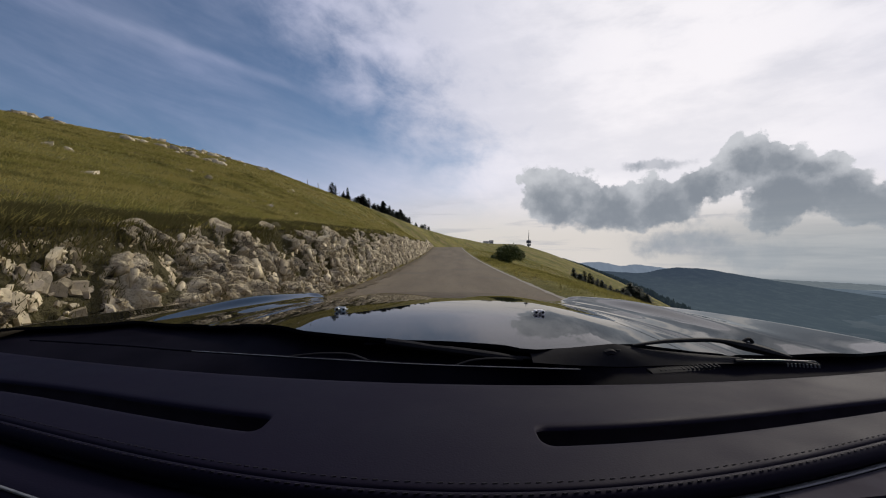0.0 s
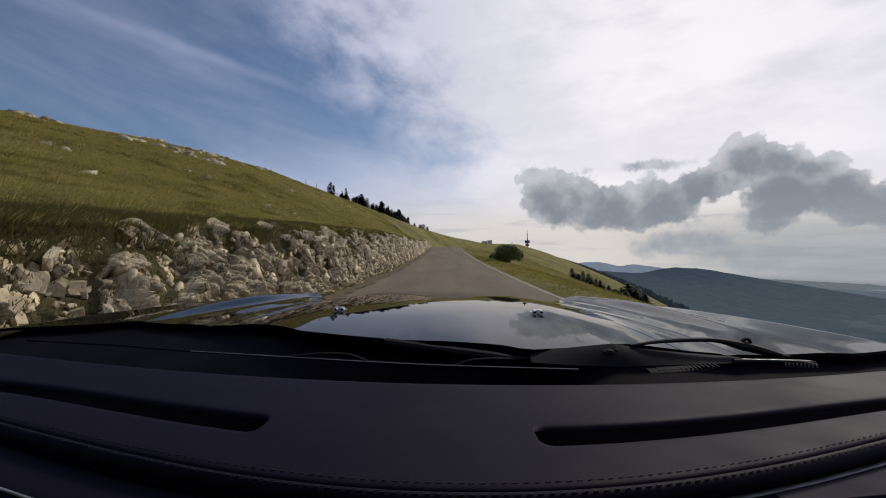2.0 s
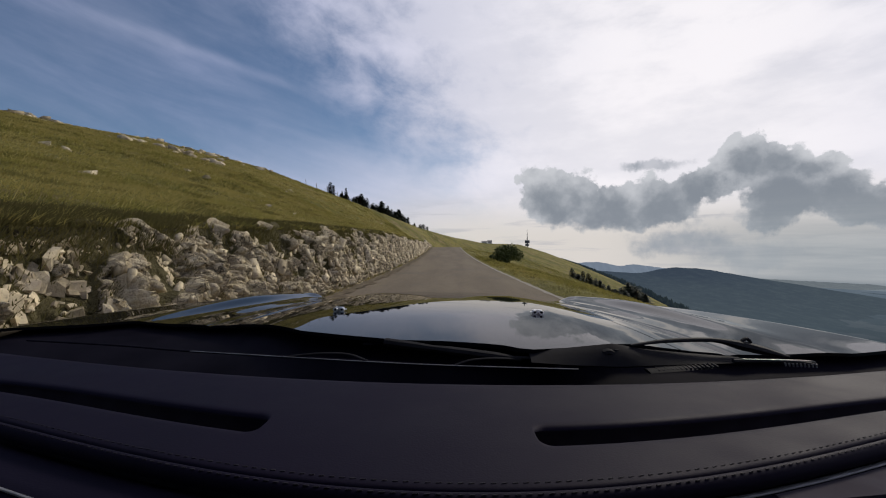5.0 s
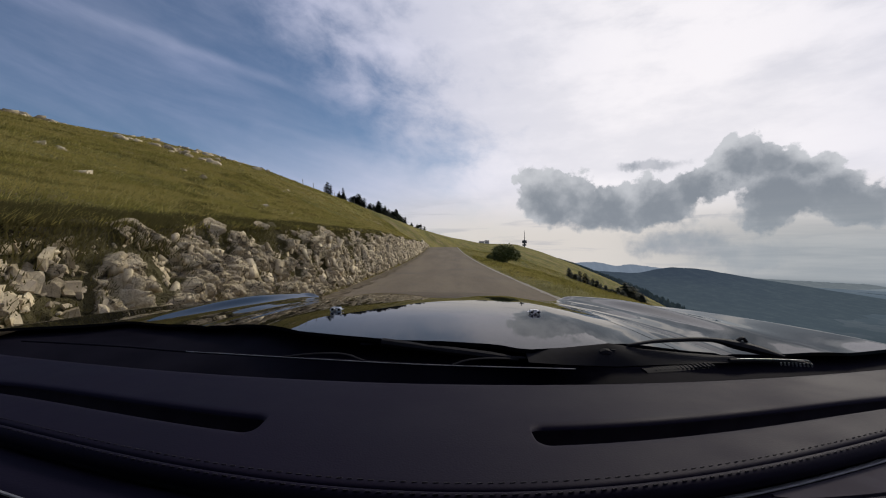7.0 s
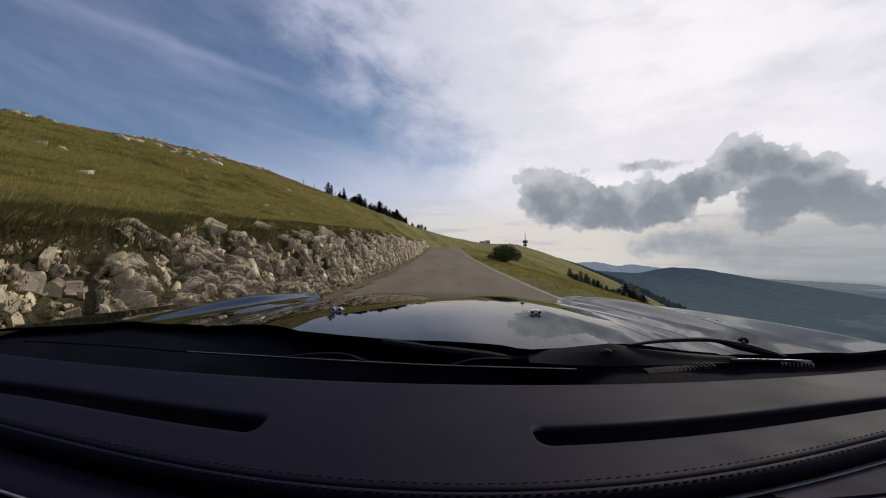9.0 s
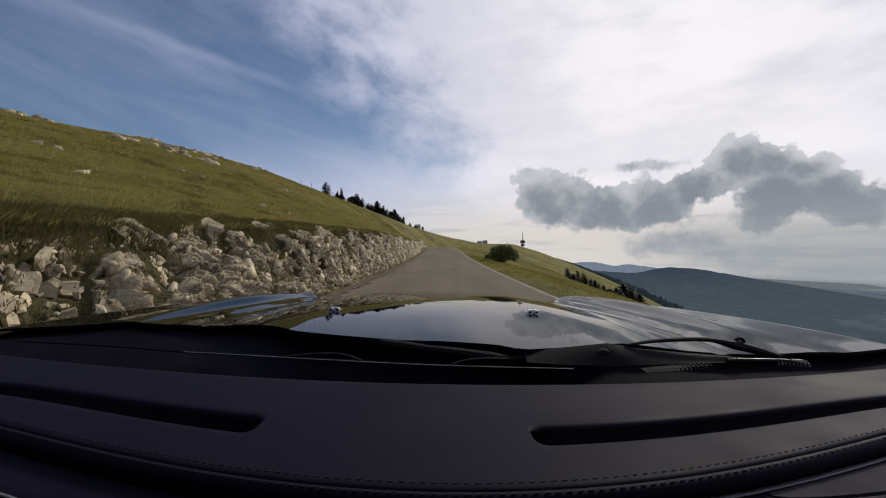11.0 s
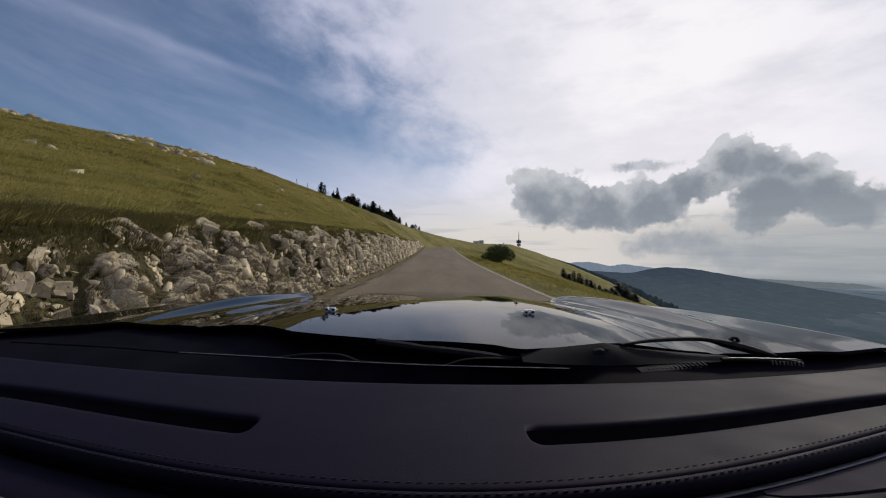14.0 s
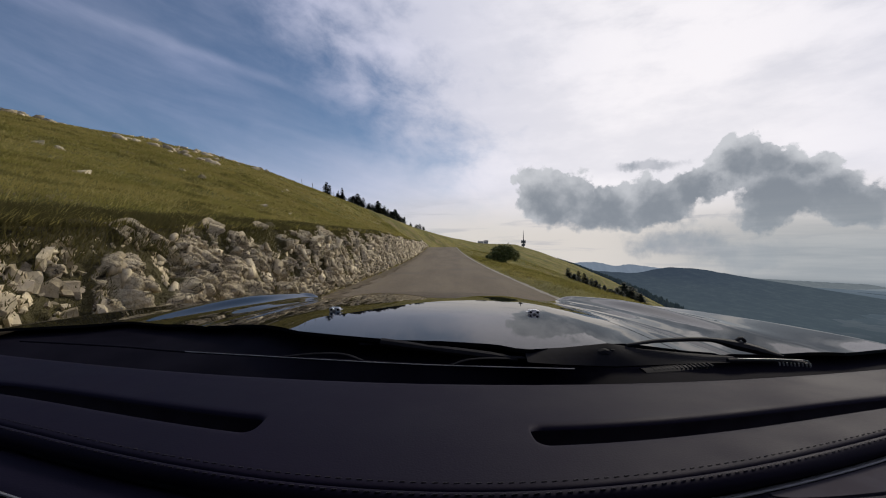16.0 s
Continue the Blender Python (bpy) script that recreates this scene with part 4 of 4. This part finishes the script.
# ---- far buildings ----
def build_tower():
    x, y = 0.1837 * 3050, 3050.0
    z = float(terrain(x, y)) - 3
    t = thing("transmission_tower", (x, y, z), "tall slim grey transmission tower on the far ridge", "tower")
    part("shaft", cone_bm(4.5, 3.2, 58, 16), TOWER, t)
    for name, r, h, at in (("lower_platform", 13.5, 13, 12), ("upper_platform", 16.5, 20, 30)):
        part(name, cone_bm(r, r * 0.96, h, 20, (0, 0, at)), TOWER, t)
    part("antenna", cone_bm(2.6, 1.6, 40, 12, (0, 0, 58)), TOWER, t)
    part("spire", cone_bm(1.3, 0.5, 22, 10, (0, 0, 98)), TOWER, t)


def build_lodge(x, y, w, d, h, label):
    z = float(terrain(x, y)) - 2
    t = thing("mountain_lodge", (x, y, z), label, "building", "lodges on the ridge")
    part("wall", box_bm((w, d, h), (0, 0, h / 2), 0.2), WHITEWALL, t, smooth=False)
    bm = bmesh.new()
    v = [bm.verts.new(p) for p in ((-w * .53, -d * .6, h), (w * .53, -d * .6, h), (w * .53, d * .6, h), (-w * .53, d * .6, h), (-w * .53, 0, h * 1.5), (w * .53, 0, h * 1.5))]
    for f in ((0, 1, 5, 4), (2, 3, 4, 5), (0, 4, 3), (1, 2, 5), (0, 3, 2, 1)):
        bm.faces.new([v[i] for i in f])
    part("roof", bm, ROOF, t, smooth=False)
    for k in range(5):
        win = part("window", box_bm((w * 0.09, 0.3, h * 0.3), (w * (k - 2) * 0.18, -d / 2 - 0.1, h * 0.55)), WOODGREY, t, smooth=False)
        part("pane", box_bm((w * 0.07, 0.1, h * 0.24), (w * (k - 2) * 0.18, -d / 2 - 0.26, h * 0.55)), CAVITY, win, smooth=False)


def build_fence():
    """Leaning grey posts along the crest of the grassy slope."""
    rng = random.Random(31)
    first = thing("fence_post", (0, 0, 0), "weathered grey wooden fence post on the grassy crest", "fence post", "posts along the crest")
    part("post", cone_bm(0.06, 0.05, 1.35, 8), WOODGREY, first)
    for k in range(11):
        h = -17.5 + 1.25 * k
        r = float(np.exp(np.interp(h, HEADING, np.log(CREST)))) - 3.0
        x, y = r * math.sin(radians(h)), r * math.cos(radians(h))
        m = pose(x, y, float(terrain(x, y)) - 0.2, rng.uniform(-7, 7), rng.uniform(-7, 7), rng.uniform(0, 90))
        if k == 0:
            first.matrix_basis = m
        else:
            copy_thing(first, m)


build_fence()
build_tower()
build_lodge(0.087 * 1900, 1900, 22, 14, 9, "low pale mountain lodge on the far ridge")
build_lodge(0.099 * 1900, 1900, 18, 12, 11, "pale gabled mountain lodge on the far ridge")


# ---- the car ----
ROLL = 0.75
LEAN = math.tan(radians(ROLL))
CX = -0.02


def bonnet_z(x, y):
    a = abs(x)
    z = 0.953 - 0.050 * max(0.0, y - 0.92) ** 1.55 - 2.2 * max(0.0, y - 2.36) ** 2 - 0.075 * min(a, 0.45) ** 2
    z += 0.020 * (1 - float(smooth(a, 0.26, 0.52))) - 0.012
    grow = float(smooth(y, 0.9, 1.8))
    z -= 0.008 * float(smooth(a, 0.45, 0.62))
    z += (0.002 + 0.026 * grow) * math.exp(-((a - 0.72) / 0.052) ** 2)
    z -= 5.5 * max(0.0, a - 0.92) ** 2
    z -= 0.0030 * math.exp(-((a - 0.505 + 0.03 * (y - 1.0)) / 0.011) ** 2)
    return z


def rear_edge(x):
    """Where the bonnet and wings end towards the windscreen."""
    x = x + CX
    return float(np.interp(x, (-1.0, -0.877, -0.742, -0.60, -0.429, -0.32, -0.245, -0.168, -0.072, 0.0, 0.08, 0.115, 0.179, 0.239, 0.301, 0.341, 0.431, 0.503, 0.591, 0.672, 0.744, 0.87),
                           (0.92, 0.98, 1.05, 1.03, 0.93, 0.83, 0.755, 0.715, 0.675, 0.67, 0.655, 0.625, 0.65, 0.68, 0.72, 0.73, 0.765, 0.778, 0.80, 0.812, 0.815, 0.86)))


car = thing("sports_car", (CX, 0, 0), "black sports car with a dark leather dashboard, standing on the road", "car")
tilt = Euler((0, radians(ROLL), 0)).to_matrix().to_4x4()
car.matrix_basis = Matrix.Translation((CX, 0, 0.0)) @ Matrix.Translation((0, 0, 0.93)) @ tilt @ Matrix.Translation((0, 0, -0.93))


def panel(name, x0, x1, nx, label):
    us = [x0 + (x1 - x0) * i / nx for i in range(nx + 1)]
    vs = [i / 56 for i in range(57)]

    def f(u, v):
        y = rear_edge(u) + (2.64 - rear_edge(u)) * v
        return (u * (1 - 0.12 * float(smooth(y, 2.25, 2.64))), y, bonnet_z(u, y))
    bm = grid_bm(us, vs, f)
    return part(name, thicken(bm, 0.006), PAINT, car, label)


panel("bonnet", -0.415, 0.415, 40, "glossy black bulged bonnet")
panel("fender", 0.419, 1.0, 66, "glossy black front wing")
panel("fender", -1.0, -0.419, 66, "glossy black front wing")
for s in (-1, 1):
    bm = grid_bm([0.0, 0.4, 0.8, 0.86, 0.92, 1.0], [0.0, 0.3, 0.6, 1.0], lambda u, v, s=s: (s * (0.998 + 0.02 * math.sin(3 * v)) * (1 - 0.12 * float(smooth(0.62 + 2.0 * u, 2.25, 2.64))), 0.62 + 2.0 * u, 0.80 - 0.55 * v if u else 0.79 - 0.5 * v))
    part("side_panel", thicken(bm, 0.01, (-s, 0, 0)), PAINT, car)
part("seam_floor", box_bm((0.9, 1.6, 0.01), (0, 1.55, 0.80)), RUBBER, car)
part("front_panel", box_bm((1.66, 0.05, 0.4), (0, 2.63, 0.50), 0.02), PAINT, car)

# cowl below the windscreen
part("cowl", thicken(grid_bm([-0.95 + 1.9 * i / 48 for i in range(49)], [0, 0.2, 0.4, 0.6, 0.75, 0.85, 1.0],
     lambda u, v: (u, 0.50 + (rear_edge(u) + 0.10 - 0.50) * v, 0.79 + (bonnet_z(u, rear_edge(u) + 0.10) - 0.007 - 0.79) * v ** 0.5)), 0.01), COWL, car, "matt black scuttle panel below the windscreen")


def nozzle(x, y):
    z = bonnet_z(x, y)
    bm = box_bm((0.031, 0.022, 0.0125), (0, 0, 0.0062))
    bmesh.ops.bevel(bm, geom=bm.edges[:], offset=0.0055, segments=4, affect="EDGES")
    n = part("washer_nozzle", bm, CHROME, car, "chrome twin-jet washer nozzle")
    n.location, n.scale = (x, y, z - 0.0005), (0.95, 1.0, 0.78)
    for dx in (-0.0078, 0.0078):
        ring = part("jet_collar", cone_bm(0.0062, 0.0056, 0.003, 16), CHROME, n)
        ring.location, ring.rotation_euler = (dx, -0.0102, 0.0066), (radians(86), 0, 0)
        j = part("jet", cone_bm(0.0034, 0.0032, 0.0036, 14), RUBBER, n, "dark jet opening")
        j.location, j.rotation_euler = (dx, -0.0102, 0.0066), (radians(86), 0, 0)


nozzle(-0.221, 1.005)
nozzle(0.226, 1.005)


def stuff_along(points, name, mat, wide, high, parent, label="", taper=None, sides=8, per=6):
    shift = [(p[0] - CX, p[1], p[2] + math.tan(radians(ROLL)) * (p[0] - CX)) for p in points]
    return part(name, sweep(shift, wide, high, sides, taper, per), mat, parent, label)


# raised lip of the scuttle over the bonnet's rear edge
stuff_along([(-0.13, 0.70, 0.950), (-0.03, 0.70, 0.953), (0.065, 0.695, 0.951), (0.100, 0.69, 0.948), (0.117, 0.68, 0.940)], "cowl_lip", COWL, 0.020, 0.0068, car, "matt black lip of the scuttle", lambda t: 0.3 + 0.7 * min(1.0, t * 2.2))


def cover_point(u, v):
    """The moulded plastic cover below the second wiper: u along it, v from its crest down."""
    px = (0.118, 0.168, 0.240, 0.285, 0.345, 0.420)
    crest = float(np.interp(u, px, (0.9535, 0.9570, 0.9640, 0.9560, 0.9505, 0.9445)))
    foot = float(np.interp(u, px, (0.9440, 0.9405, 0.9380, 0.9400, 0.9420, 0.9440)))
    x = u - CX
    return (x, 0.640 - 0.030 * v ** 0.7, crest + (foot - crest) * v + LEAN * x)


part("wiper_cover", thicken(grid_bm([0.118 + 0.302 * i / 40 for i in range(41)], [0, 0.15, 0.4, 0.7, 1.0], cover_point), 0.004, (0, 0.8, -0.6)), PLASTIC, car, "moulded black plastic cover below the wiper")
part("pivot_bolt", cone_bm(0.006, 0.005, 0.004, 14, (0.241 - CX, 0.632, 0.9535 + LEAN * 0.26)), RUBBER, car)
# left wiper
w1 = stuff_along([(-0.090, 0.655, 0.9625), (-0.055, 0.650, 0.9590), (-0.0155, 0.645, 0.9550), (0.030, 0.640, 0.9505), (0.070, 0.635, 0.9465), (0.107, 0.630, 0.9430)], "wiper_arm", PLASTIC, 0.009, 0.0058, car, "matt black wiper arm", lambda t: 1.05 - 0.25 * math.exp(-((t - 0.38) / 0.08) ** 2) - 0.45 * max(0.0, t - 0.8) / 0.2)
stuff_along([(0.100, 0.632, 0.9455), (0.129, 0.628, 0.9440), (0.149, 0.620, 0.9405), (0.160, 0.610, 0.9340)], "arm_tip", PLASTIC, 0.004, 0.0026, w1)
w1b = stuff_along([(-0.664, 0.700, 0.955), (-0.488, 0.670, 0.953), (-0.368, 0.650, 0.949), (-0.114, 0.620, 0.943), (0.012, 0.610, 0.939), (0.179, 0.600, 0.937)], "wiper_blade", COWL, 0.003, 0.0016, car, "thin wiper blade with a steel spine")
stuff_along([(-0.374, 0.645, 0.9508), (-0.113, 0.615, 0.9438), (0.012, 0.605, 0.9408), (0.178, 0.595, 0.9388)], "steel_spine", BLADEMETAL, 0.0008, 0.0006, w1b)
stuff_along([(0.012, 0.610, 0.940), (0.036, 0.615, 0.946), (0.068, 0.620, 0.947), (0.096, 0.625, 0.945)], "bridge", PLASTIC, 0.003, 0.0014, w1b)
stuff_along([(-0.224, 0.630, 0.947), (-0.181, 0.635, 0.950), (-0.141, 0.635, 0.949), (-0.110, 0.620, 0.943)], "bridge", PLASTIC, 0.003, 0.0014, w1b)
# right wiper
w2 = stuff_along([(0.266, 0.640, 0.9613), (0.323, 0.645, 0.9668), (0.385, 0.645, 0.9680), (0.421, 0.640, 0.9620), (0.454, 0.635, 0.9545), (0.482, 0.625, 0.9480)], "wiper_arm", RUBBER, 0.0045, 0.0028, car, "matt black hooked wiper arm", lambda t: float(np.interp(t, (0, 0.2, 0.45, 0.62, 0.8, 1), (0.6, 1.15, 1.2, 2.5, 2.2, 0.6))))
stuff_along([(0.423, 0.640, 0.966), (0.432, 0.640, 0.971), (0.438, 0.640, 0.966)], "hook", RUBBER, 0.003, 0.0024, w2)
w2b = stuff_along([(0.394, 0.610, 0.9465), (0.440, 0.610, 0.9465), (0.479, 0.608, 0.9455), (0.503, 0.605, 0.9415)], "wiper_blade", RUBBER, 0.004, 0.0030, car, "black rubber wiper blade")
stuff_along([(0.400, 0.604, 0.9505), (0.450, 0.602, 0.9500), (0.492, 0.600, 0.9490), (0.498, 0.600, 0.9440)], "steel_spine", BLADEMETAL, 0.0008, 0.0006, w2b)
for k in range(9):
    stuff_along([(0.455 + 0.0052 * k, 0.597, 0.9475 - 0.0003 * k), (0.4555 + 0.0052 * k, 0.5965, 0.9430 - 0.0003 * k)], "blade_rib", BLADEMETAL, 0.0010, 0.0010, w2b, "", None, 6, 1)
grille = stuff_along([(0.272, 0.600, 0.935), (0.311, 0.600, 0.938), (0.359, 0.610, 0.939)], "air_grille", PLASTIC, 0.012, 0.002, car, "black ribbed fresh-air grille")
for k in range(14):
    stuff_along([(0.285 + 0.0060 * k, 0.592, 0.937 + 0.0004 * k), (0.288 + 0.0060 * k, 0.612, 0.937 + 0.0004 * k)], "slat", RUBBER, 0.0012, 0.0018, grille, "", None, 6, 1)
stuff_along([(0.223, 0.630, 0.951), (0.230, 0.630, 0.953), (0.236, 0.630, 0.951)], "pivot_cap", PLASTIC, 0.008, 0.006, car)

# dashboard
DASH_Z = 0.940


def bow(x, y0):
    """How far the dashboard's lines sweep forward away from its middle."""
    a, d, e = x - 0.02, x - 0.10, max(-0.56, min(0.54, x))
    seam = 0.0055 + 0.85 * a * a / (1 + 2 * a * a)
    slot = 0.0098 + e * (-0.0461 + e * (0.6397 + e * (0.0193 - 0.8124 * e))) + 0.35 * (x - e)
    front = 0.30 * d * d / (1 + 0.3 * d * d)
    return float(np.interp(y0, (0.289, 0.376, 0.525), (seam, slot, front)))


def dash_point(x, y0, drop=0.0):
    """A point of the dashboard's top, seen from the car's middle; y0 is how far ahead its middle lies."""
    return (x - CX, y0 + bow(x, y0), DASH_Z - drop + LEAN * (x - CX))


SLOT_Y, SLOT_HALF = 0.3725, 0.0175
SLOT_ENDS = (-0.166, 0.077)


def build_dash():
    dash = part("dashboard", bmesh.new(), LEATHER, car, "charcoal leather dashboard with stitched seams and two demister slots")
    lips = (0.012, 0.006, 0.002, 0.0)
    rows = [(0.528, 0.012), (0.5265, 0.004), (0.5235, 0.0008)] + [(y, 0.0) for y in (0.515, 0.50, 0.48, 0.46, 0.44, 0.42, 0.405)]
    rows += [(SLOT_Y + SLOT_HALF + q, (0.0, 0.0003, 0.0015, 0.004)[i]) for i, q in enumerate(lips)]
    rows += [(SLOT_Y, 0.004)]
    rows += [(SLOT_Y - SLOT_HALF - q, (0.0, 0.0003, 0.0015, 0.004)[3 - i]) for i, q in enumerate(reversed(lips))]
    rows += [(y, 0.0) for y in (0.334, 0.322, 0.312, 0.303, 0.296)] + [(0.2925, 0.0004), (0.2905, 0.0014), (0.2895, 0.003)]
    fine = [SLOT_ENDS[0] - 0.016 + 0.001 * i for i in range(19)] + [SLOT_ENDS[1] - 0.002 + 0.001 * i for i in range(19)]
    xs = sorted(set([round(-0.86 + 1.72 * i / 150, 4) for i in range(151)] + [round(f, 4) for f in fine]))

    def inset(x):
        """0 between the slots, growing to 1 over the slots' round ends."""
        e = max(SLOT_ENDS[0] - x, x - SLOT_ENDS[1])
        return math.sqrt(max(0.0, 1 - (1 - min(1.0, e / 0.014)) ** 2)) if e > 0 else 0.0

    bm = bmesh.new()
    grid = []
    for y0, drop in rows:
        line = []
        for x in xs:
            k = inset(x)
            yy = y0
            if abs(y0 - SLOT_Y) <= SLOT_HALF + 0.0125:
                d, sgn = abs(y0 - SLOT_Y), 1 if y0 > SLOT_Y else -1
                yy = SLOT_Y + sgn * (max(d - SLOT_HALF, 0) + min(d, SLOT_HALF) * (0.15 + 0.85 * k))
                line.append(bm.verts.new(dash_point(x, yy, drop * k)))
            else:
                line.append(bm.verts.new(dash_point(x, yy, drop)))
        grid.append(line)
    for r in range(len(rows) - 1):
        inside = abs(rows[r][0] - SLOT_Y) <= SLOT_HALF + 1e-6 and abs(rows[r + 1][0] - SLOT_Y) <= SLOT_HALF + 1e-6
        for i in range(len(xs) - 1):
            if inside and inset(xs[i]) > 0 and inset(xs[i + 1]) > 0:
                continue
            bm.faces.new((grid[r][i], grid[r][i + 1], grid[r + 1][i + 1], grid[r + 1][i]))
    bm.to_mesh(dash.data)
    bm.free()
    dash.data.shade_smooth()
    # channels under the slots
    for x0, x1 in ((-0.85, SLOT_ENDS[0] + 0.004), (SLOT_ENDS[1] - 0.004, 0.85)):
        us = [x0 + (x1 - x0) * i / 60 for i in range(61)]
        ring = [(0.026, 0.0042), (0.026, 0.05), (-0.024, 0.05), (-0.024, 0.0042)]
        bm = grid_bm(us, range(4), lambda u, v, ring=ring: dash_point(u, SLOT_Y + ring[v][0], ring[v][1]))
        for u in (x0, x1):
            bm.faces.new([bm.verts.new(dash_point(u, SLOT_Y + q, d)) for q, d in ring])
        part("demister_slot", bm, CAVITY, dash, "dark recessed demister slot")
    # padded edge below the seam, the shadow gap, trim and lower panel
    us = [-0.62 + 1.24 * i / 90 for i in range(91)]

    def strip(name, profile, mat, label=""):
        bm = grid_bm(us, range(len(profile)), lambda u, v: dash_point(u, 0.2885 + profile[v][0], profile[v][1]))
        return part(name, bm, mat, dash, label)

    strip("rolled_edge", [(0.0008, 0.0035), (0.0, 0.0016), (-0.0015, 0.0006), (-0.004, 0.0005), (-0.007, 0.0022), (-0.009, 0.0055), (-0.0095, 0.009), (-0.0075, 0.0125)], LEATHER, "padded leather edge below the seam")
    strip("shadow_gap", [(-0.0078, 0.0122), (0.002, 0.0135), (0.002, 0.022), (-0.010, 0.022)], CAVITY)
    strip("lower_panel", [(-0.0085, 0.0185), (-0.0095, 0.0165), (-0.012, 0.0158), (-0.02, 0.0160), (-0.04, 0.0168), (-0.051, 0.0175), (-0.056, 0.0205), (-0.057, 0.05)], LEATHER, "dark lower dashboard panel")
    trim = [dash_point(0.08 + 0.5 * i / 12, 0.2885 - 0.0085, 0.0152) for i in range(13)]
    part("trim_strip", sweep(trim, 0.0022, 0.0013, 8, None, 2), BLADEMETAL, dash, "thin grey metal trim strip")
    trim = [dash_point(-0.6 + 0.42 * i / 12, 0.2885 - 0.0520, 0.0172) for i in range(13)]
    part("trim_strip", sweep(trim, 0.0013, 0.0010, 8, None, 2), BLADEMETAL, dash, "thin dark metal trim strip")
    # dark sheet in place of a shaded recess, below the trim towards the door
    us = [0.235 + 0.2 * i / 20 for i in range(21)]
    bm = grid_bm(us, [0.0, 0.25, 0.75, 1.0], lambda u, v: dash_point(u, 0.2885 - 0.0125 - (0.004 + 0.026 * min(1.0, (u - 0.235) / 0.1) ** 0.7) * v, 0.0150))
    part("finger_recess", thicken(bm, 0.002), CAVITY, dash, "dark sheet below the trim in place of a shaded recess")
    # paired rows of stitches
    stitch = box_bm((0.0042, 0.0012, 0.0008), (0, 0, 0), 0.0003)
    me = bpy.data.meshes.new("stitch")
    stitch.to_mesh(me)
    stitch.free()
    me.materials.append(THREAD)
    for y0, drop in ((0.2965, -0.0002), (0.2838, 0.0006)):
        for k in range(120):
            x = -0.44 + k * 0.0075
            a, c = Vector(dash_point(x - 0.002, y0, drop)), Vector(dash_point(x + 0.002, y0, drop))
            ob = new("stitch", me)
            ob.parent = dash
            ob.location = (a + c) / 2
            ob.rotation_euler = (0, 0, math.atan2(c.y - a.y, c.x - a.x) + 0.16)


build_dash()

# unseen cabin shell, added to close the car above and behind, shading the dashboard
part("roof", thicken(grid_bm([-0.62, -0.4, 0, 0.4, 0.62], [0.19, -0.1, -0.4, -0.9, -1.3], lambda u, v: (u, v, 1.24 - 0.09 * u * u - 0.05 * (v + 0.4) ** 2)), -0.03), TRIMCLOTH, car, "plain unseen roof added to shade the dashboard")
for s in (-1, 1):
    part("windscreen_pillar", sweep([(s * 0.86, 0.62, 0.90), (s * 0.76, 0.42, 1.06), (s * 0.62, 0.17, 1.205)], 0.022, 0.03), TRIMCLOTH, car)
    part("door_panel", box_bm((0.05, 1.9, 0.75), (s * 0.86, -0.40, 0.55), 0.015), TRIMCLOTH, car)
part("rear_wall", box_bm((1.7, 0.06, 1.0), (0, -1.32, 0.70), 0.02), TRIMCLOTH, car)
part("cabin_floor", box_bm((1.7, 2.0, 0.04), (0, -0.4, 0.20), 0.01), TRIMCLOTH, car)
part("bulkhead", box_bm((1.7, 0.03, 0.53), (0, 0.505, 0.50), 0.005), TRIMCLOTH, car)


def wheel(x, y):
    w = part("wheel", bmesh.new(), CAVITY, car)
    w.location = (x, y, 0.33)
    for name, r, wd, mat in (("tyre", 0.33, 0.22, RUBBER), ("rim", 0.24, 0.225, CHROME)):
        bm = bmesh.new()
        bmesh.ops.create_cone(bm, cap_ends=True, segments=36, radius1=r, radius2=r, depth=wd, matrix=Matrix.Rotation(radians(90), 4, "Y"))
        bmesh.ops.bevel(bm, geom=[e for e in bm.edges if len(e.link_faces) == 2 and e.calc_face_angle(0) > 1], offset=0.02, segments=2, affect="EDGES")
        part(name, bm, mat, w)


for x in (-0.80, 0.80):
    for y in (1.62, -1.0):
        wheel(x, y)
